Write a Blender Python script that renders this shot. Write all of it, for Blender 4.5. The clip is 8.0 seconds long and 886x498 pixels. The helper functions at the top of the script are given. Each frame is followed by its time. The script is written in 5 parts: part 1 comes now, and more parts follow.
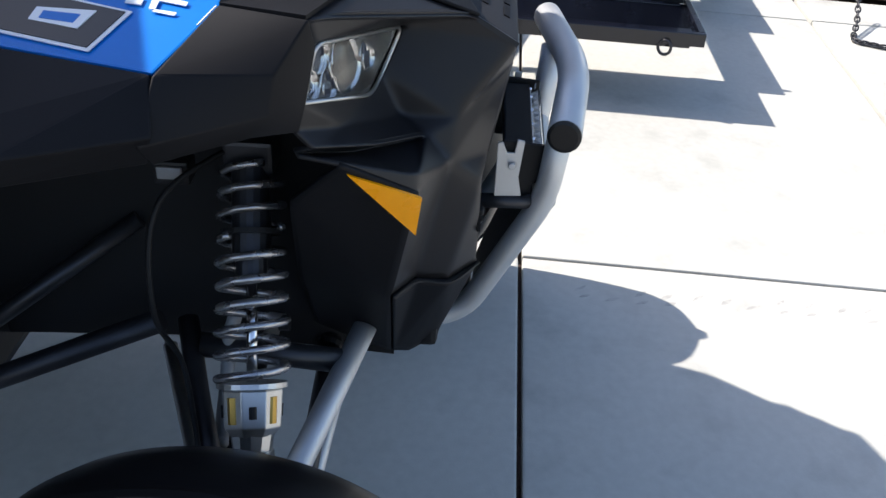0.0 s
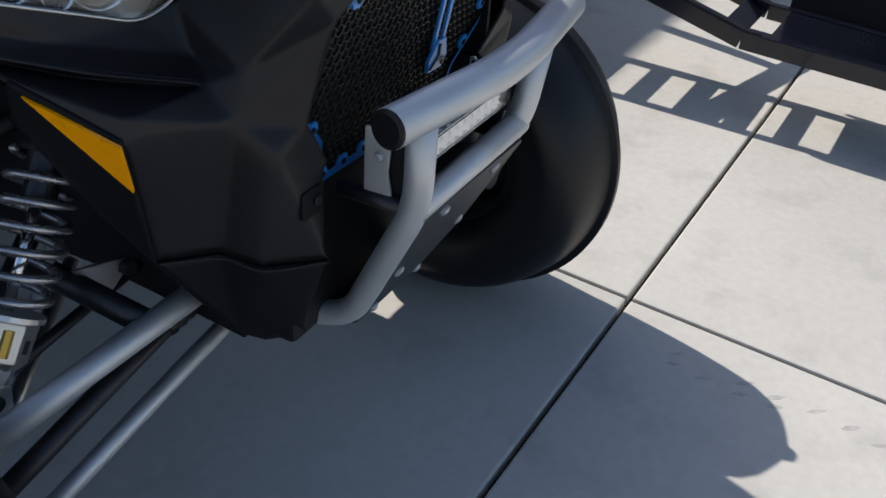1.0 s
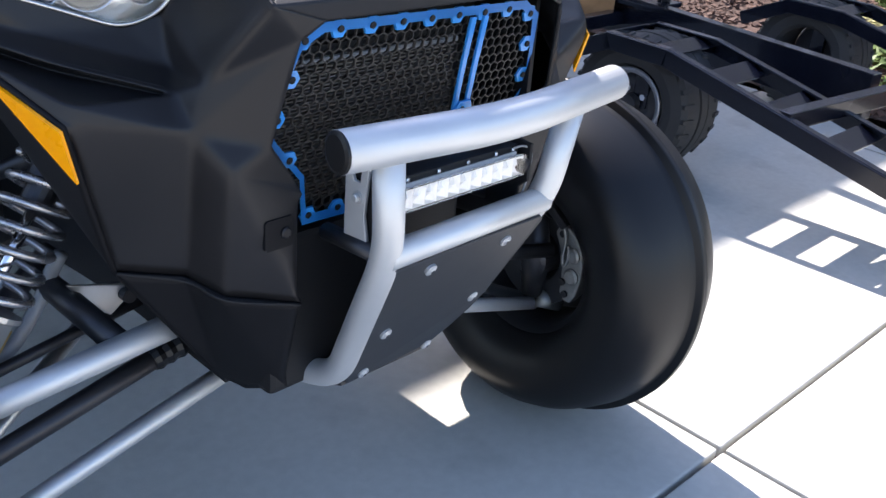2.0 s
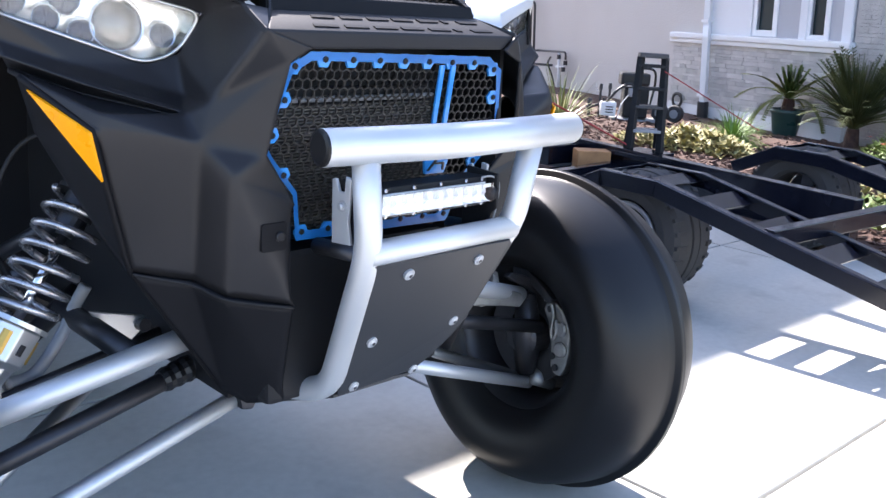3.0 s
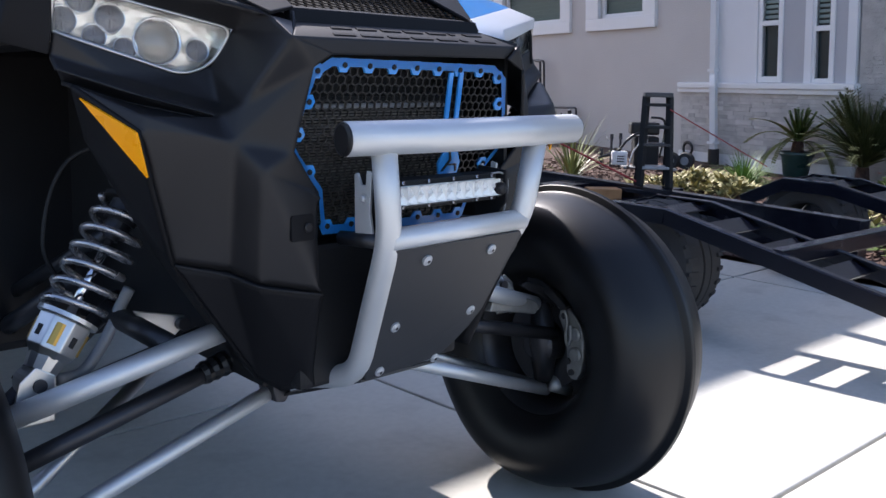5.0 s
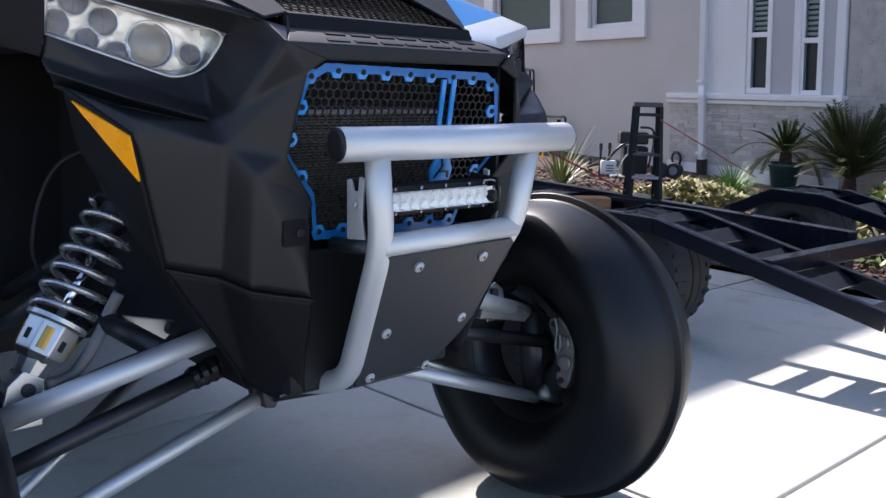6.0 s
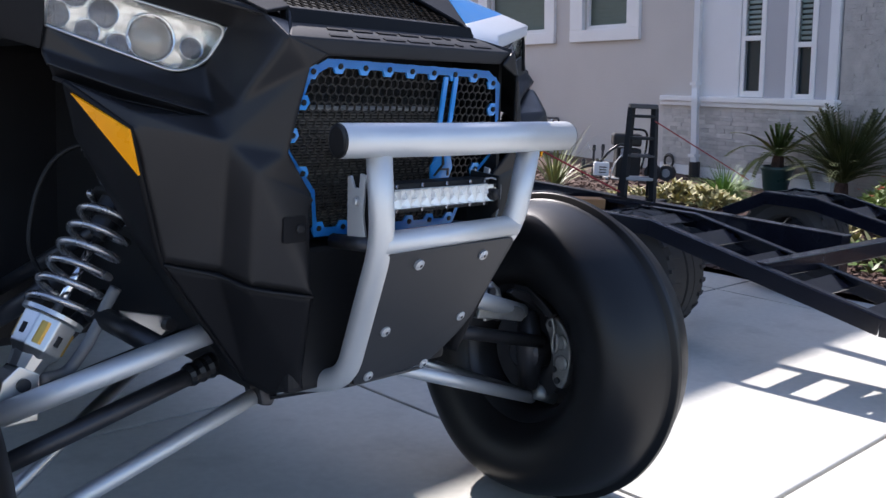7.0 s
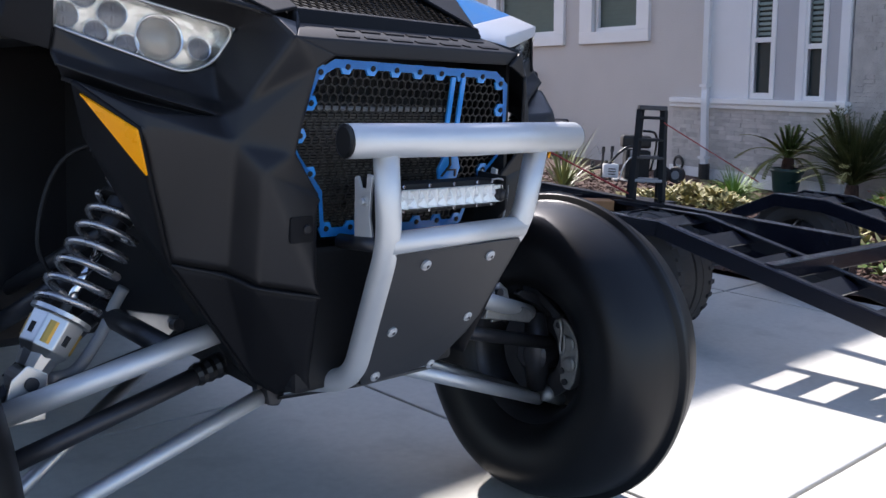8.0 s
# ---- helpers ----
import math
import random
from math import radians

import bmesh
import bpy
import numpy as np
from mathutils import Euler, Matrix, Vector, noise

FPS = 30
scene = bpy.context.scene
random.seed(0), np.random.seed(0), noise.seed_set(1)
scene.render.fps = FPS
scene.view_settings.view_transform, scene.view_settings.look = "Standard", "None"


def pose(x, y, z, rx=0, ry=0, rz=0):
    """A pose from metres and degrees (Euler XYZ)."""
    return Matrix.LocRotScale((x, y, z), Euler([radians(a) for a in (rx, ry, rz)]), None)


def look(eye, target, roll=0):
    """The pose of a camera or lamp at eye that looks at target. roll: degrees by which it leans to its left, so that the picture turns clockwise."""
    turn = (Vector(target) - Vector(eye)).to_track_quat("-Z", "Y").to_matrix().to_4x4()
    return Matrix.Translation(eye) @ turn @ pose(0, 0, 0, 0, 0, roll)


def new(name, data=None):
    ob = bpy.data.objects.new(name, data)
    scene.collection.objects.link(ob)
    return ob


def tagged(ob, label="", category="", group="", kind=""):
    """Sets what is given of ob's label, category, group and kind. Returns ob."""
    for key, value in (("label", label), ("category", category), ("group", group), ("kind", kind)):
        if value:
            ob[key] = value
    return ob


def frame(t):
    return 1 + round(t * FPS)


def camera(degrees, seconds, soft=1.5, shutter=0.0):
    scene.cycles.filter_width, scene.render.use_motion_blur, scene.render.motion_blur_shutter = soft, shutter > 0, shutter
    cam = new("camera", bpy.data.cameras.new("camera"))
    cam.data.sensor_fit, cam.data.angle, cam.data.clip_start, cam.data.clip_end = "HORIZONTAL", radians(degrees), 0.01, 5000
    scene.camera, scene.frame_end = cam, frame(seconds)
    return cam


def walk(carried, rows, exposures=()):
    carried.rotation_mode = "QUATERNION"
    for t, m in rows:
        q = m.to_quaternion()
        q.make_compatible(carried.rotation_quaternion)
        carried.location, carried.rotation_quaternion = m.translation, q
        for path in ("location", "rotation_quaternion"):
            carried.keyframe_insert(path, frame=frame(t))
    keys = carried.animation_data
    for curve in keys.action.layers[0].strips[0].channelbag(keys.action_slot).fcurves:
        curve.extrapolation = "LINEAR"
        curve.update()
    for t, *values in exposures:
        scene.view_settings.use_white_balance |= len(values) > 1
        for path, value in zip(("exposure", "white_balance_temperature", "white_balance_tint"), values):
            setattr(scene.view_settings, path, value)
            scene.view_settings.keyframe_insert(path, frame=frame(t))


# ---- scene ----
cam = camera(49.1, 8.0)
PATH = [
    (0, (-1.481, 0.128, 1.472), (0.207, 0.172, 0.4), 4.6),
    (0.5, (-1.178, -0.207, 1.431), (0.473, 0.112, 0.348), 6.0),
    (1, (-1.066, -0.484, 1.399), (0.398, 0.265, 0.261), 6.4),
    (1.5, (-0.905, -0.594, 1.338), (0.438, 0.437, 0.273), 7.1),
    (1.7, (-0.873, -0.633, 1.311), (0.46, 0.478, 0.317), 6.9),
    (2.8, (-0.973, -0.92, 1.134), (0.376, 0.432, 0.54), 4.0),
    (3, (-0.993, -0.942, 1.093), (0.374, 0.427, 0.587), 3.7),
    (3.5, (-1.039, -1.011, 1.043), (0.354, 0.37, 0.649), 2.2),
    (4, (-1.046, -1.039, 1.023), (0.335, 0.36, 0.65), 1.2),
    (4.5, (-1.067, -1.047, 1.007), (0.298, 0.364, 0.624), 1.3),
    (4.7, (-1.077, -1.048, 1.006), (0.277, 0.374, 0.628), 1.2),
    (6, (-1.086, -1.044, 1.004), (0.289, 0.364, 0.645), 1.9),
    (6.5, (-1.086, -1.03, 0.999), (0.3, 0.365, 0.636), 2.3),
    (7, (-1.091, -1.028, 0.999), (0.297, 0.366, 0.641), 2.6),
    (7.5, (-1.089, -1.03, 0.996), (0.291, 0.373, 0.638), 2.6),
    (8, (-1.089, -1.031, 0.997), (0.286, 0.377, 0.642), 2.6),
]
walk(cam, [(t, look(eye, target, roll)) for t, eye, target, roll in PATH], exposures=((0.0, 0.95, 6500, 13), (0.5, 0.42, 6500, 13), (1.0, 0.22, 6550, 14), (1.5, 0.85, 6550, 15), (1.7, 1.2, 6450, 16), (2.8, 2.18, 6300, 18), (3.0, 2.15, 6300, 18), (3.5, 1.5, 6250, 18), (4.5, 1.15, 6200, 18), (8.0, 1.12, 6200, 18)))


# ---- world, sun, exposure ----
SUN_TO = Vector((0.22, 1.02, 1.0)).normalized()
world = bpy.data.worlds.new("world")
scene.world = world
world.use_nodes = True
wn = world.node_tree.nodes
sky = wn.new("ShaderNodeTexSky")
sky.sky_type = "NISHITA"
sky.sun_disc = False
sky.sun_elevation = math.asin(SUN_TO.z)
sky.sun_rotation = math.atan2(SUN_TO.x, SUN_TO.y)
sky.altitude, sky.air_density, sky.dust_density, sky.ozone_density = 20, 1.0, 1.0, 1.0
world.node_tree.links.new(sky.outputs[0], wn["Background"].inputs[0])
wn["Background"].inputs[1].default_value = 0.13
sun_data = bpy.data.lights.new("sun", "SUN")
sun_data.energy, sun_data.angle, sun_data.color = 4.2, radians(0.53), (1.0, 0.95, 0.87)
sun_lamp = new("sun", sun_data)
sun_lamp.matrix_world = look(SUN_TO * 30, (0, 0, 0))


# ---- materials ----
def material(name, color, rough=0.5, metal=0.0, var=0.12, scale=9.0, fine=160.0, bump=0.12, dist=0.002, coat=0.0, rough_var=0.1, tint=None, spec=0.5, vary=0.0):
    """A node surface with variation at two scales: broad tone changes and fine grain with relief."""
    m = bpy.data.materials.new(name)
    m.use_nodes = True
    nt = m.node_tree
    n, ln = nt.nodes, nt.links
    b = n["Principled BSDF"]
    co = n.new("ShaderNodeTexCoord")
    info = n.new("ShaderNodeObjectInfo")
    shift = n.new("ShaderNodeVectorMath")
    shift.operation = "MULTIPLY_ADD"
    ln.new(info.outputs["Random"], shift.inputs[0])
    shift.inputs[1].default_value = (13.1, 7.7, 5.3)
    ln.new(co.outputs["Object"], shift.inputs[2])
    broad, grain = n.new("ShaderNodeTexNoise"), n.new("ShaderNodeTexNoise")
    broad.inputs["Scale"].default_value, broad.inputs["Detail"].default_value = scale, 5
    grain.inputs["Scale"].default_value, grain.inputs["Detail"].default_value = fine, 3
    for t in (broad, grain):
        ln.new(shift.outputs[0], t.inputs["Vector"])
    ramp = n.new("ShaderNodeMix")
    ramp.data_type = "RGBA"
    c = Vector(color[:3])
    t = Vector(tint) if tint else c * (1 + var)
    ramp.inputs["A"].default_value = (*(c * (1 - var)), 1)
    ramp.inputs["B"].default_value = (*t, 1)
    mixf = n.new("ShaderNodeMath")
    mixf.operation = "MULTIPLY_ADD"
    ln.new(broad.outputs[0], mixf.inputs[0])
    mixf.inputs[1].default_value = 1.6
    mixf.inputs[2].default_value = -0.3
    mixf.use_clamp = True
    ln.new(mixf.outputs[0], ramp.inputs["Factor"])
    col = ramp.outputs["Result"]
    if vary:
        mr, sc = n.new("ShaderNodeMapRange"), n.new("ShaderNodeVectorMath")
        sc.operation = "SCALE"
        mr.inputs["To Min"].default_value, mr.inputs["To Max"].default_value = 1 - vary, 1 + vary * 0.6
        ln.new(info.outputs["Random"], mr.inputs["Value"])
        ln.new(col, sc.inputs[0])
        ln.new(mr.outputs[0], sc.inputs["Scale"])
        col = sc.outputs[0]
    ln.new(col, b.inputs["Base Color"])
    rr = n.new("ShaderNodeMapRange")
    rr.inputs["To Min"].default_value, rr.inputs["To Max"].default_value = max(0.02, rough - rough_var), min(1, rough + rough_var)
    ln.new(broad.outputs[0], rr.inputs["Value"])
    ln.new(rr.outputs[0], b.inputs["Roughness"])
    b.inputs["Metallic"].default_value = metal
    b.inputs["Specular IOR Level"].default_value = spec
    b.inputs["Coat Weight"].default_value = coat
    b.inputs["Coat Roughness"].default_value = 0.06
    if bump:
        bp = n.new("ShaderNodeBump")
        bp.inputs["Strength"].default_value, bp.inputs["Distance"].default_value = bump, dist
        ln.new(grain.outputs[0], bp.inputs["Height"])
        ln.new(bp.outputs[0], b.inputs["Normal"])
    return m


def glass(name, tint=(1, 1, 1), rough=0.02):
    m = bpy.data.materials.new(name)
    m.use_nodes = True
    b = m.node_tree.nodes["Principled BSDF"]
    b.inputs["Base Color"].default_value = (*tint, 1)
    b.inputs["Roughness"].default_value = rough
    b.inputs["Transmission Weight"].default_value = 1.0
    b.inputs["IOR"].default_value = 1.45
    return m


M_PLASTIC = material("black_moulded_plastic", (0.0122, 0.0118, 0.0132), 0.43, 0, 0.28, 6, 420, 0.18, 0.0004, spec=0.34)
M_BLACK_G = material("deep_black_mesh", (0.0015, 0.0015, 0.0016), 0.9, 0, 0.2, 6, 420, 0.1, 0.0004, spec=0.02)
M_LETTER = material("grained_nose_plastic", (0.017, 0.017, 0.019), 0.6, 0, 0.2, 6, 420, 0.3, 0.0006, spec=0.3)
M_HOOD = material("matt_hood_plastic", (0.0075, 0.0075, 0.0088), 0.55, 0, 0.25, 6, 420, 0.2, 0.0004, spec=0.15)
M_CAST = material("weathered_cast_aluminium", (0.30, 0.30, 0.29), 0.5, 0.8, 0.3, 40, 200, 0.5, 0.002)
M_PLASTIC_D = material("dark_chassis_plastic", (0.010, 0.010, 0.011), 0.6, 0, 0.3, 8, 200, 0.2, 0.001, spec=0.3)
M_RUBBER = material("tyre_rubber", (0.0060, 0.0062, 0.0075), 0.39, 0, 0.3, 5, 260, 0.10, 0.0006, rough_var=0.12, tint=(0.0105, 0.0102, 0.0105), spec=0.33)
M_TREAD = material("trailer_tyre_rubber", (0.026, 0.026, 0.027), 0.7, 0, 0.3, 8, 200, 0.3, 0.002)
M_ALU = material("satin_aluminium_tube", (0.62, 0.63, 0.635), 0.50, 0.70, 0.06, 12, 420, 0.08, 0.0004, rough_var=0.08)
M_ALU_R = material("raw_aluminium", (0.56, 0.56, 0.55), 0.34, 0.95, 0.1, 25, 300, 0.12, 0.0006)
M_CHROME = material("polished_steel", (0.75, 0.75, 0.77), 0.14, 1.0, 0.05, 20, 300, 0.02, 0.0003, rough_var=0.05)
M_ZINC = material("zinc_plated_bolt", (0.52, 0.53, 0.54), 0.40, 0.55, 0.15, 60, 300, 0.1, 0.0004)
M_SPRING = material("grey_spring_steel", (0.42, 0.41, 0.42), 0.26, 0.85, 0.15, 20, 300, 0.05, 0.0004)
M_STEEL_D = material("dark_steel", (0.05, 0.05, 0.055), 0.42, 0.7, 0.25, 18, 250, 0.15, 0.0008)
M_PLATE = material("black_skid_plate", (0.030, 0.031, 0.034), 0.42, 0.25, 0.12, 10, 500, 0.1, 0.0004)
M_BLUE = material("blue_coated_metal", (0.030, 0.285, 0.72), 0.32, 0.0, 0.08, 14, 300, 0.04, 0.0004, coat=0.5)
M_BLUE_P = material("blue_gloss_bodywork", (0.001, 0.150, 0.52), 0.32, 0.0, 0.12, 8, 400, 0.02, 0.0003, coat=0.08, spec=0.22)
M_SILVER_P = material("silver_bodywork", (0.60, 0.62, 0.65), 0.42, 0.2, 0.06, 8, 400, 0.02, 0.0003, coat=0.4)
M_WHITE_P = material("white_vinyl", (0.78, 0.78, 0.78), 0.35, 0, 0.04, 10, 300, 0.02, 0.0003)
M_BLACK_P = material("black_vinyl", (0.012, 0.012, 0.013), 0.3, 0, 0.1, 10, 300, 0.02, 0.0003)
M_ORANGE = material("amber_reflector", (0.95, 0.36, 0.0), 0.28, 0, 0.05, 20, 700, 0.15, 0.0005)
M_BRASS = material("brass_body", (0.50, 0.32, 0.08), 0.35, 0.8, 0.2, 20, 200, 0.1, 0.0006)
M_LENS = glass("clear_lamp_lens")
M_LENS_H = glass("aged_clear_headlight_lens", (0.99, 0.99, 0.97), 0.01)
M_LENS_H.node_tree.nodes["Principled BSDF"].inputs["Transmission Weight"].default_value = 0.995
M_MESH = material("worn_black_mesh", (0.034, 0.031, 0.028), 0.45, 0.2, 0.3, 30, 300, 0.2, 0.0006)
M_FIN = material("dull_radiator_fin", (0.125, 0.115, 0.10), 0.6, 0.3, 0.3, 20, 200, 0.2, 0.001)
M_REFLECTOR = material("crinkled_lamp_reflector", (0.86, 0.85, 0.81), 0.20, 0.75, 0.10, 30, 26, 0.7, 0.008, rough_var=0.1)
M_DOME_B = material("clear_projector_dome", (0.34, 0.30, 0.26), 0.10, 0.2, 0.4, 25, 90, 0.3, 0.003, rough_var=0.06)
M_DOME = material("smoked_lamp_dome", (0.10, 0.108, 0.135), 0.07, 0.2, 0.3, 40, 90, 0.3, 0.003, rough_var=0.06)
M_LED = material("pale_lamp_reflector", (0.92, 0.91, 0.89), 0.22, 0.35, 0.05, 40, 200, 0.3, 0.002)
M_TRAILER = material("black_painted_steel", (0.0045, 0.0055, 0.011), 0.24, 0.0, 0.3, 6, 180, 0.08, 0.0006, coat=0.35, spec=0.35)
M_RIM = material("grey_wheel_rim", (0.33, 0.33, 0.34), 0.4, 0.7, 0.15, 15, 200, 0.1, 0.0006)
M_STRAP_R = material("red_strap_webbing", (0.32, 0.03, 0.03), 0.7, 0, 0.15, 20, 500, 0.3, 0.0008)
M_STUCCO = material("warm_grey_stucco", (0.51, 0.485, 0.46), 0.88, 0, 0.06, 1.3, 60, 0.6, 0.006)
M_TRIM = material("white_painted_trim", (0.73, 0.73, 0.73), 0.55, 0, 0.04, 3, 80, 0.2, 0.002)
# bay panels: stucco grey with the shade of the recess put into it
M_STUCCO_SHADE = material("recess_shaded_stucco", (0.42, 0.42, 0.44), 0.88, 0, 0.06, 1.3, 60, 0.6, 0.006)
M_BAY = material("white_stucco", (0.70, 0.70, 0.71), 0.85, 0, 0.05, 1.6, 60, 0.5, 0.005)
M_STONE = material("pale_ledge_stone", (0.46, 0.44, 0.42), 0.85, 0, 0.22, 7, 45, 0.9, 0.01, tint=(0.58, 0.56, 0.53), vary=0.2)
M_PANE = material("dark_window_pane", (0.018, 0.03, 0.032), 0.05, 0, 0.2, 2, 100, 0.0, 0.001, spec=0.35)
M_BLIND = material("green_grey_blind", (0.15, 0.20, 0.18), 0.6, 0, 0.1, 5, 100, 0.1, 0.001)
M_BARK = material("brown_bark_mulch", (0.040, 0.019, 0.014), 0.9, 0, 0.45, 22, 90, 0.9, 0.012, tint=(0.12, 0.066, 0.048))
M_CHIP = material("reddish_bark_chip", (0.060, 0.028, 0.021), 0.85, 0, 0.5, 30, 150, 0.6, 0.004, tint=(0.155, 0.085, 0.060))
M_TIMBER = material("orange_brown_timber", (0.36, 0.155, 0.05), 0.65, 0, 0.25, 14, 160, 0.4, 0.0015, tint=(0.50, 0.24, 0.09))
M_SOIL = material("dark_soil", (0.07, 0.04, 0.03), 0.95, 0, 0.4, 10, 70, 0.9, 0.012)
M_LEAF = material("green_leaf", (0.07, 0.13, 0.03), 0.5, 0, 0.35, 9, 120, 0.2, 0.001, tint=(0.16, 0.22, 0.05))
M_GRASS = material("bright_grass_blade", (0.075, 0.17, 0.025), 0.5, 0, 0.35, 9, 120, 0.2, 0.001, tint=(0.17, 0.28, 0.05))
M_PALM = material("palm_leaf", (0.09, 0.14, 0.04), 0.45, 0, 0.35, 6, 120, 0.2, 0.001, tint=(0.30, 0.30, 0.10))
M_SUCC = material("pale_succulent_leaf", (0.26, 0.25, 0.09), 0.6, 0, 0.35, 15, 120, 0.2, 0.001, tint=(0.46, 0.40, 0.17))
M_DARKLEAF = material("dark_green_leaf", (0.050, 0.070, 0.022), 0.6, 0, 0.35, 6, 120, 0.2, 0.001, tint=(0.11, 0.13, 0.045))
M_FLOWER = material("red_petal", (0.42, 0.03, 0.02), 0.5, 0, 0.25, 20, 120, 0.1, 0.001)
M_POT = material("dark_green_glazed_pot", (0.03, 0.07, 0.065), 0.3, 0, 0.2, 6, 100, 0.1, 0.001)
M_HOSE = material("black_rubber_hose", (0.015, 0.015, 0.016), 0.45, 0, 0.2, 10, 200, 0.1, 0.001)
M_GREY_P = material("grey_painted_metal", (0.27, 0.275, 0.285), 0.5, 0.2, 0.15, 12, 150, 0.15, 0.001)
M_ROOF = material("brown_roof_tile", (0.16, 0.12, 0.10), 0.85, 0, 0.2, 3, 40, 0.5, 0.01)


def concrete():
    m = material("broom_finished_concrete", (0.468, 0.459, 0.415), 0.85, 0, 0.06, 0.9, 240, 0.35, 0.0012, tint=(0.558, 0.549, 0.503))
    n, ln = m.node_tree.nodes, m.node_tree.links
    b = n["Principled BSDF"]
    src = b.inputs["Base Color"].links[0].from_socket
    geo = n.new("ShaderNodeNewGeometry")
    spot, mid = n.new("ShaderNodeTexNoise"), n.new("ShaderNodeTexNoise")
    spot.inputs["Scale"].default_value, spot.inputs["Detail"].default_value = 5.5, 7
    mid.inputs["Scale"].default_value, mid.inputs["Detail"].default_value = 38, 4
    for t in (spot, mid):
        ln.new(geo.outputs["Position"], t.inputs["Vector"])
    r1 = n.new("ShaderNodeMapRange")
    r1.inputs["From Min"].default_value, r1.inputs["From Max"].default_value = 0.54, 0.74
    r1.inputs["To Min"].default_value, r1.inputs["To Max"].default_value = 1.01, 0.85
    ln.new(spot.outputs[0], r1.inputs["Value"])
    r2 = n.new("ShaderNodeMapRange")
    r2.inputs["From Min"].default_value, r2.inputs["From Max"].default_value = 0.3, 0.7
    r2.inputs["To Min"].default_value, r2.inputs["To Max"].default_value = 0.95, 1.04
    ln.new(mid.outputs[0], r2.inputs["Value"])
    mul = n.new("ShaderNodeMath")
    mul.operation = "MULTIPLY"
    ln.new(r1.outputs[0], mul.inputs[0])
    ln.new(r2.outputs[0], mul.inputs[1])
    sc = n.new("ShaderNodeVectorMath")
    sc.operation = "SCALE"
    ln.new(src, sc.inputs[0])
    ln.new(mul.outputs[0], sc.inputs["Scale"])
    ln.new(sc.outputs[0], b.inputs["Base Color"])
    return m


M_CONC = concrete()
M_PRINT = material("dusty_tyre_print", (0.41, 0.40, 0.37), 0.9, 0, 0.3, 60, 300, 0.2, 0.0006)

# ---- mesh helpers ----
AT = {}


def part(name, bm, mat, parent=None, label="", smooth=False, bevel=0.0):
    """Links a bmesh, built in world metres, as one mesh with its origin at its middle, under a thing or a part."""
    bmesh.ops.recalc_face_normals(bm, faces=bm.faces)
    if bevel:
        n_seg = 3 if smooth else 2
        edges = [e for e in bm.edges if len(e.link_faces) == 2 and e.calc_face_angle(0) > 0.5]
        bmesh.ops.bevel(bm, geom=edges, offset=bevel, segments=n_seg, affect="EDGES", profile=0.6, clamp_overlap=True)
    lo = Vector([min(v.co[i] for v in bm.verts) for i in range(3)])
    hi = Vector([max(v.co[i] for v in bm.verts) for i in range(3)])
    mid = (lo + hi) / 2
    for v in bm.verts:
        v.co -= mid
    me = bpy.data.meshes.new(name)
    bm.to_mesh(me)
    bm.free()
    if smooth:
        me.polygons.foreach_set("use_smooth", [True] * len(me.polygons))
    for one in (mat if isinstance(mat, (list, tuple)) else [mat]):
        me.materials.append(one)
    ob = new(name, me)
    ob.location = mid
    AT[ob] = mid
    if parent:
        ob.parent = parent
        ob.matrix_parent_inverse = Matrix.Translation(-AT[parent])
    if label:
        ob["label"] = label
    return ob


def thing(name, at, label, category, group="", kind=""):
    ob = new(name)
    ob.location = at
    ob.empty_display_size = 0.1
    AT[ob] = Vector(at)
    return tagged(ob, label, category, group, kind)


def lone(ob, label, category, group="", kind=""):
    return tagged(ob, label, category, group, kind)


def box(bm, c, s, turn=None):
    m = Matrix.Translation(c) @ (turn.to_4x4() if turn else Matrix()) @ Matrix.Diagonal((*s, 1))
    return bmesh.ops.create_cube(bm, size=1, matrix=m)["verts"]


def smooth_path(pts, n=6):
    """Catmull-Rom through the points."""
    p = [Vector(a) for a in pts]
    p = [2 * p[0] - p[1]] + p + [2 * p[-1] - p[-2]]
    out = []
    for i in range(1, len(p) - 2):
        for k in range(n):
            t = k / n
            a, b, c, d = p[i - 1:i + 3]
            out.append(0.5 * (2 * b + (c - a) * t + (2 * a - 5 * b + 4 * c - d) * t * t + (3 * b - a - 3 * c + d) * t ** 3))
    return out + [p[-2]]


def rounded(pts, r=0.03, n=5):
    """A polyline whose corners are turned on arcs, as a bent tube's are."""
    p = [Vector(a) for a in pts]
    out = [p[0]]
    for a, b, c in zip(p, p[1:], p[2:]):
        d0, d1 = (a - b), (c - b)
        k = min(r, d0.length * 0.45, d1.length * 0.45)
        s, e = b + d0.normalized() * k, b + d1.normalized() * k
        for i in range(n + 1):
            t = i / n
            out.append((1 - t) ** 2 * s + 2 * t * (1 - t) * b + t * t * e)
    return out + [p[-1]]


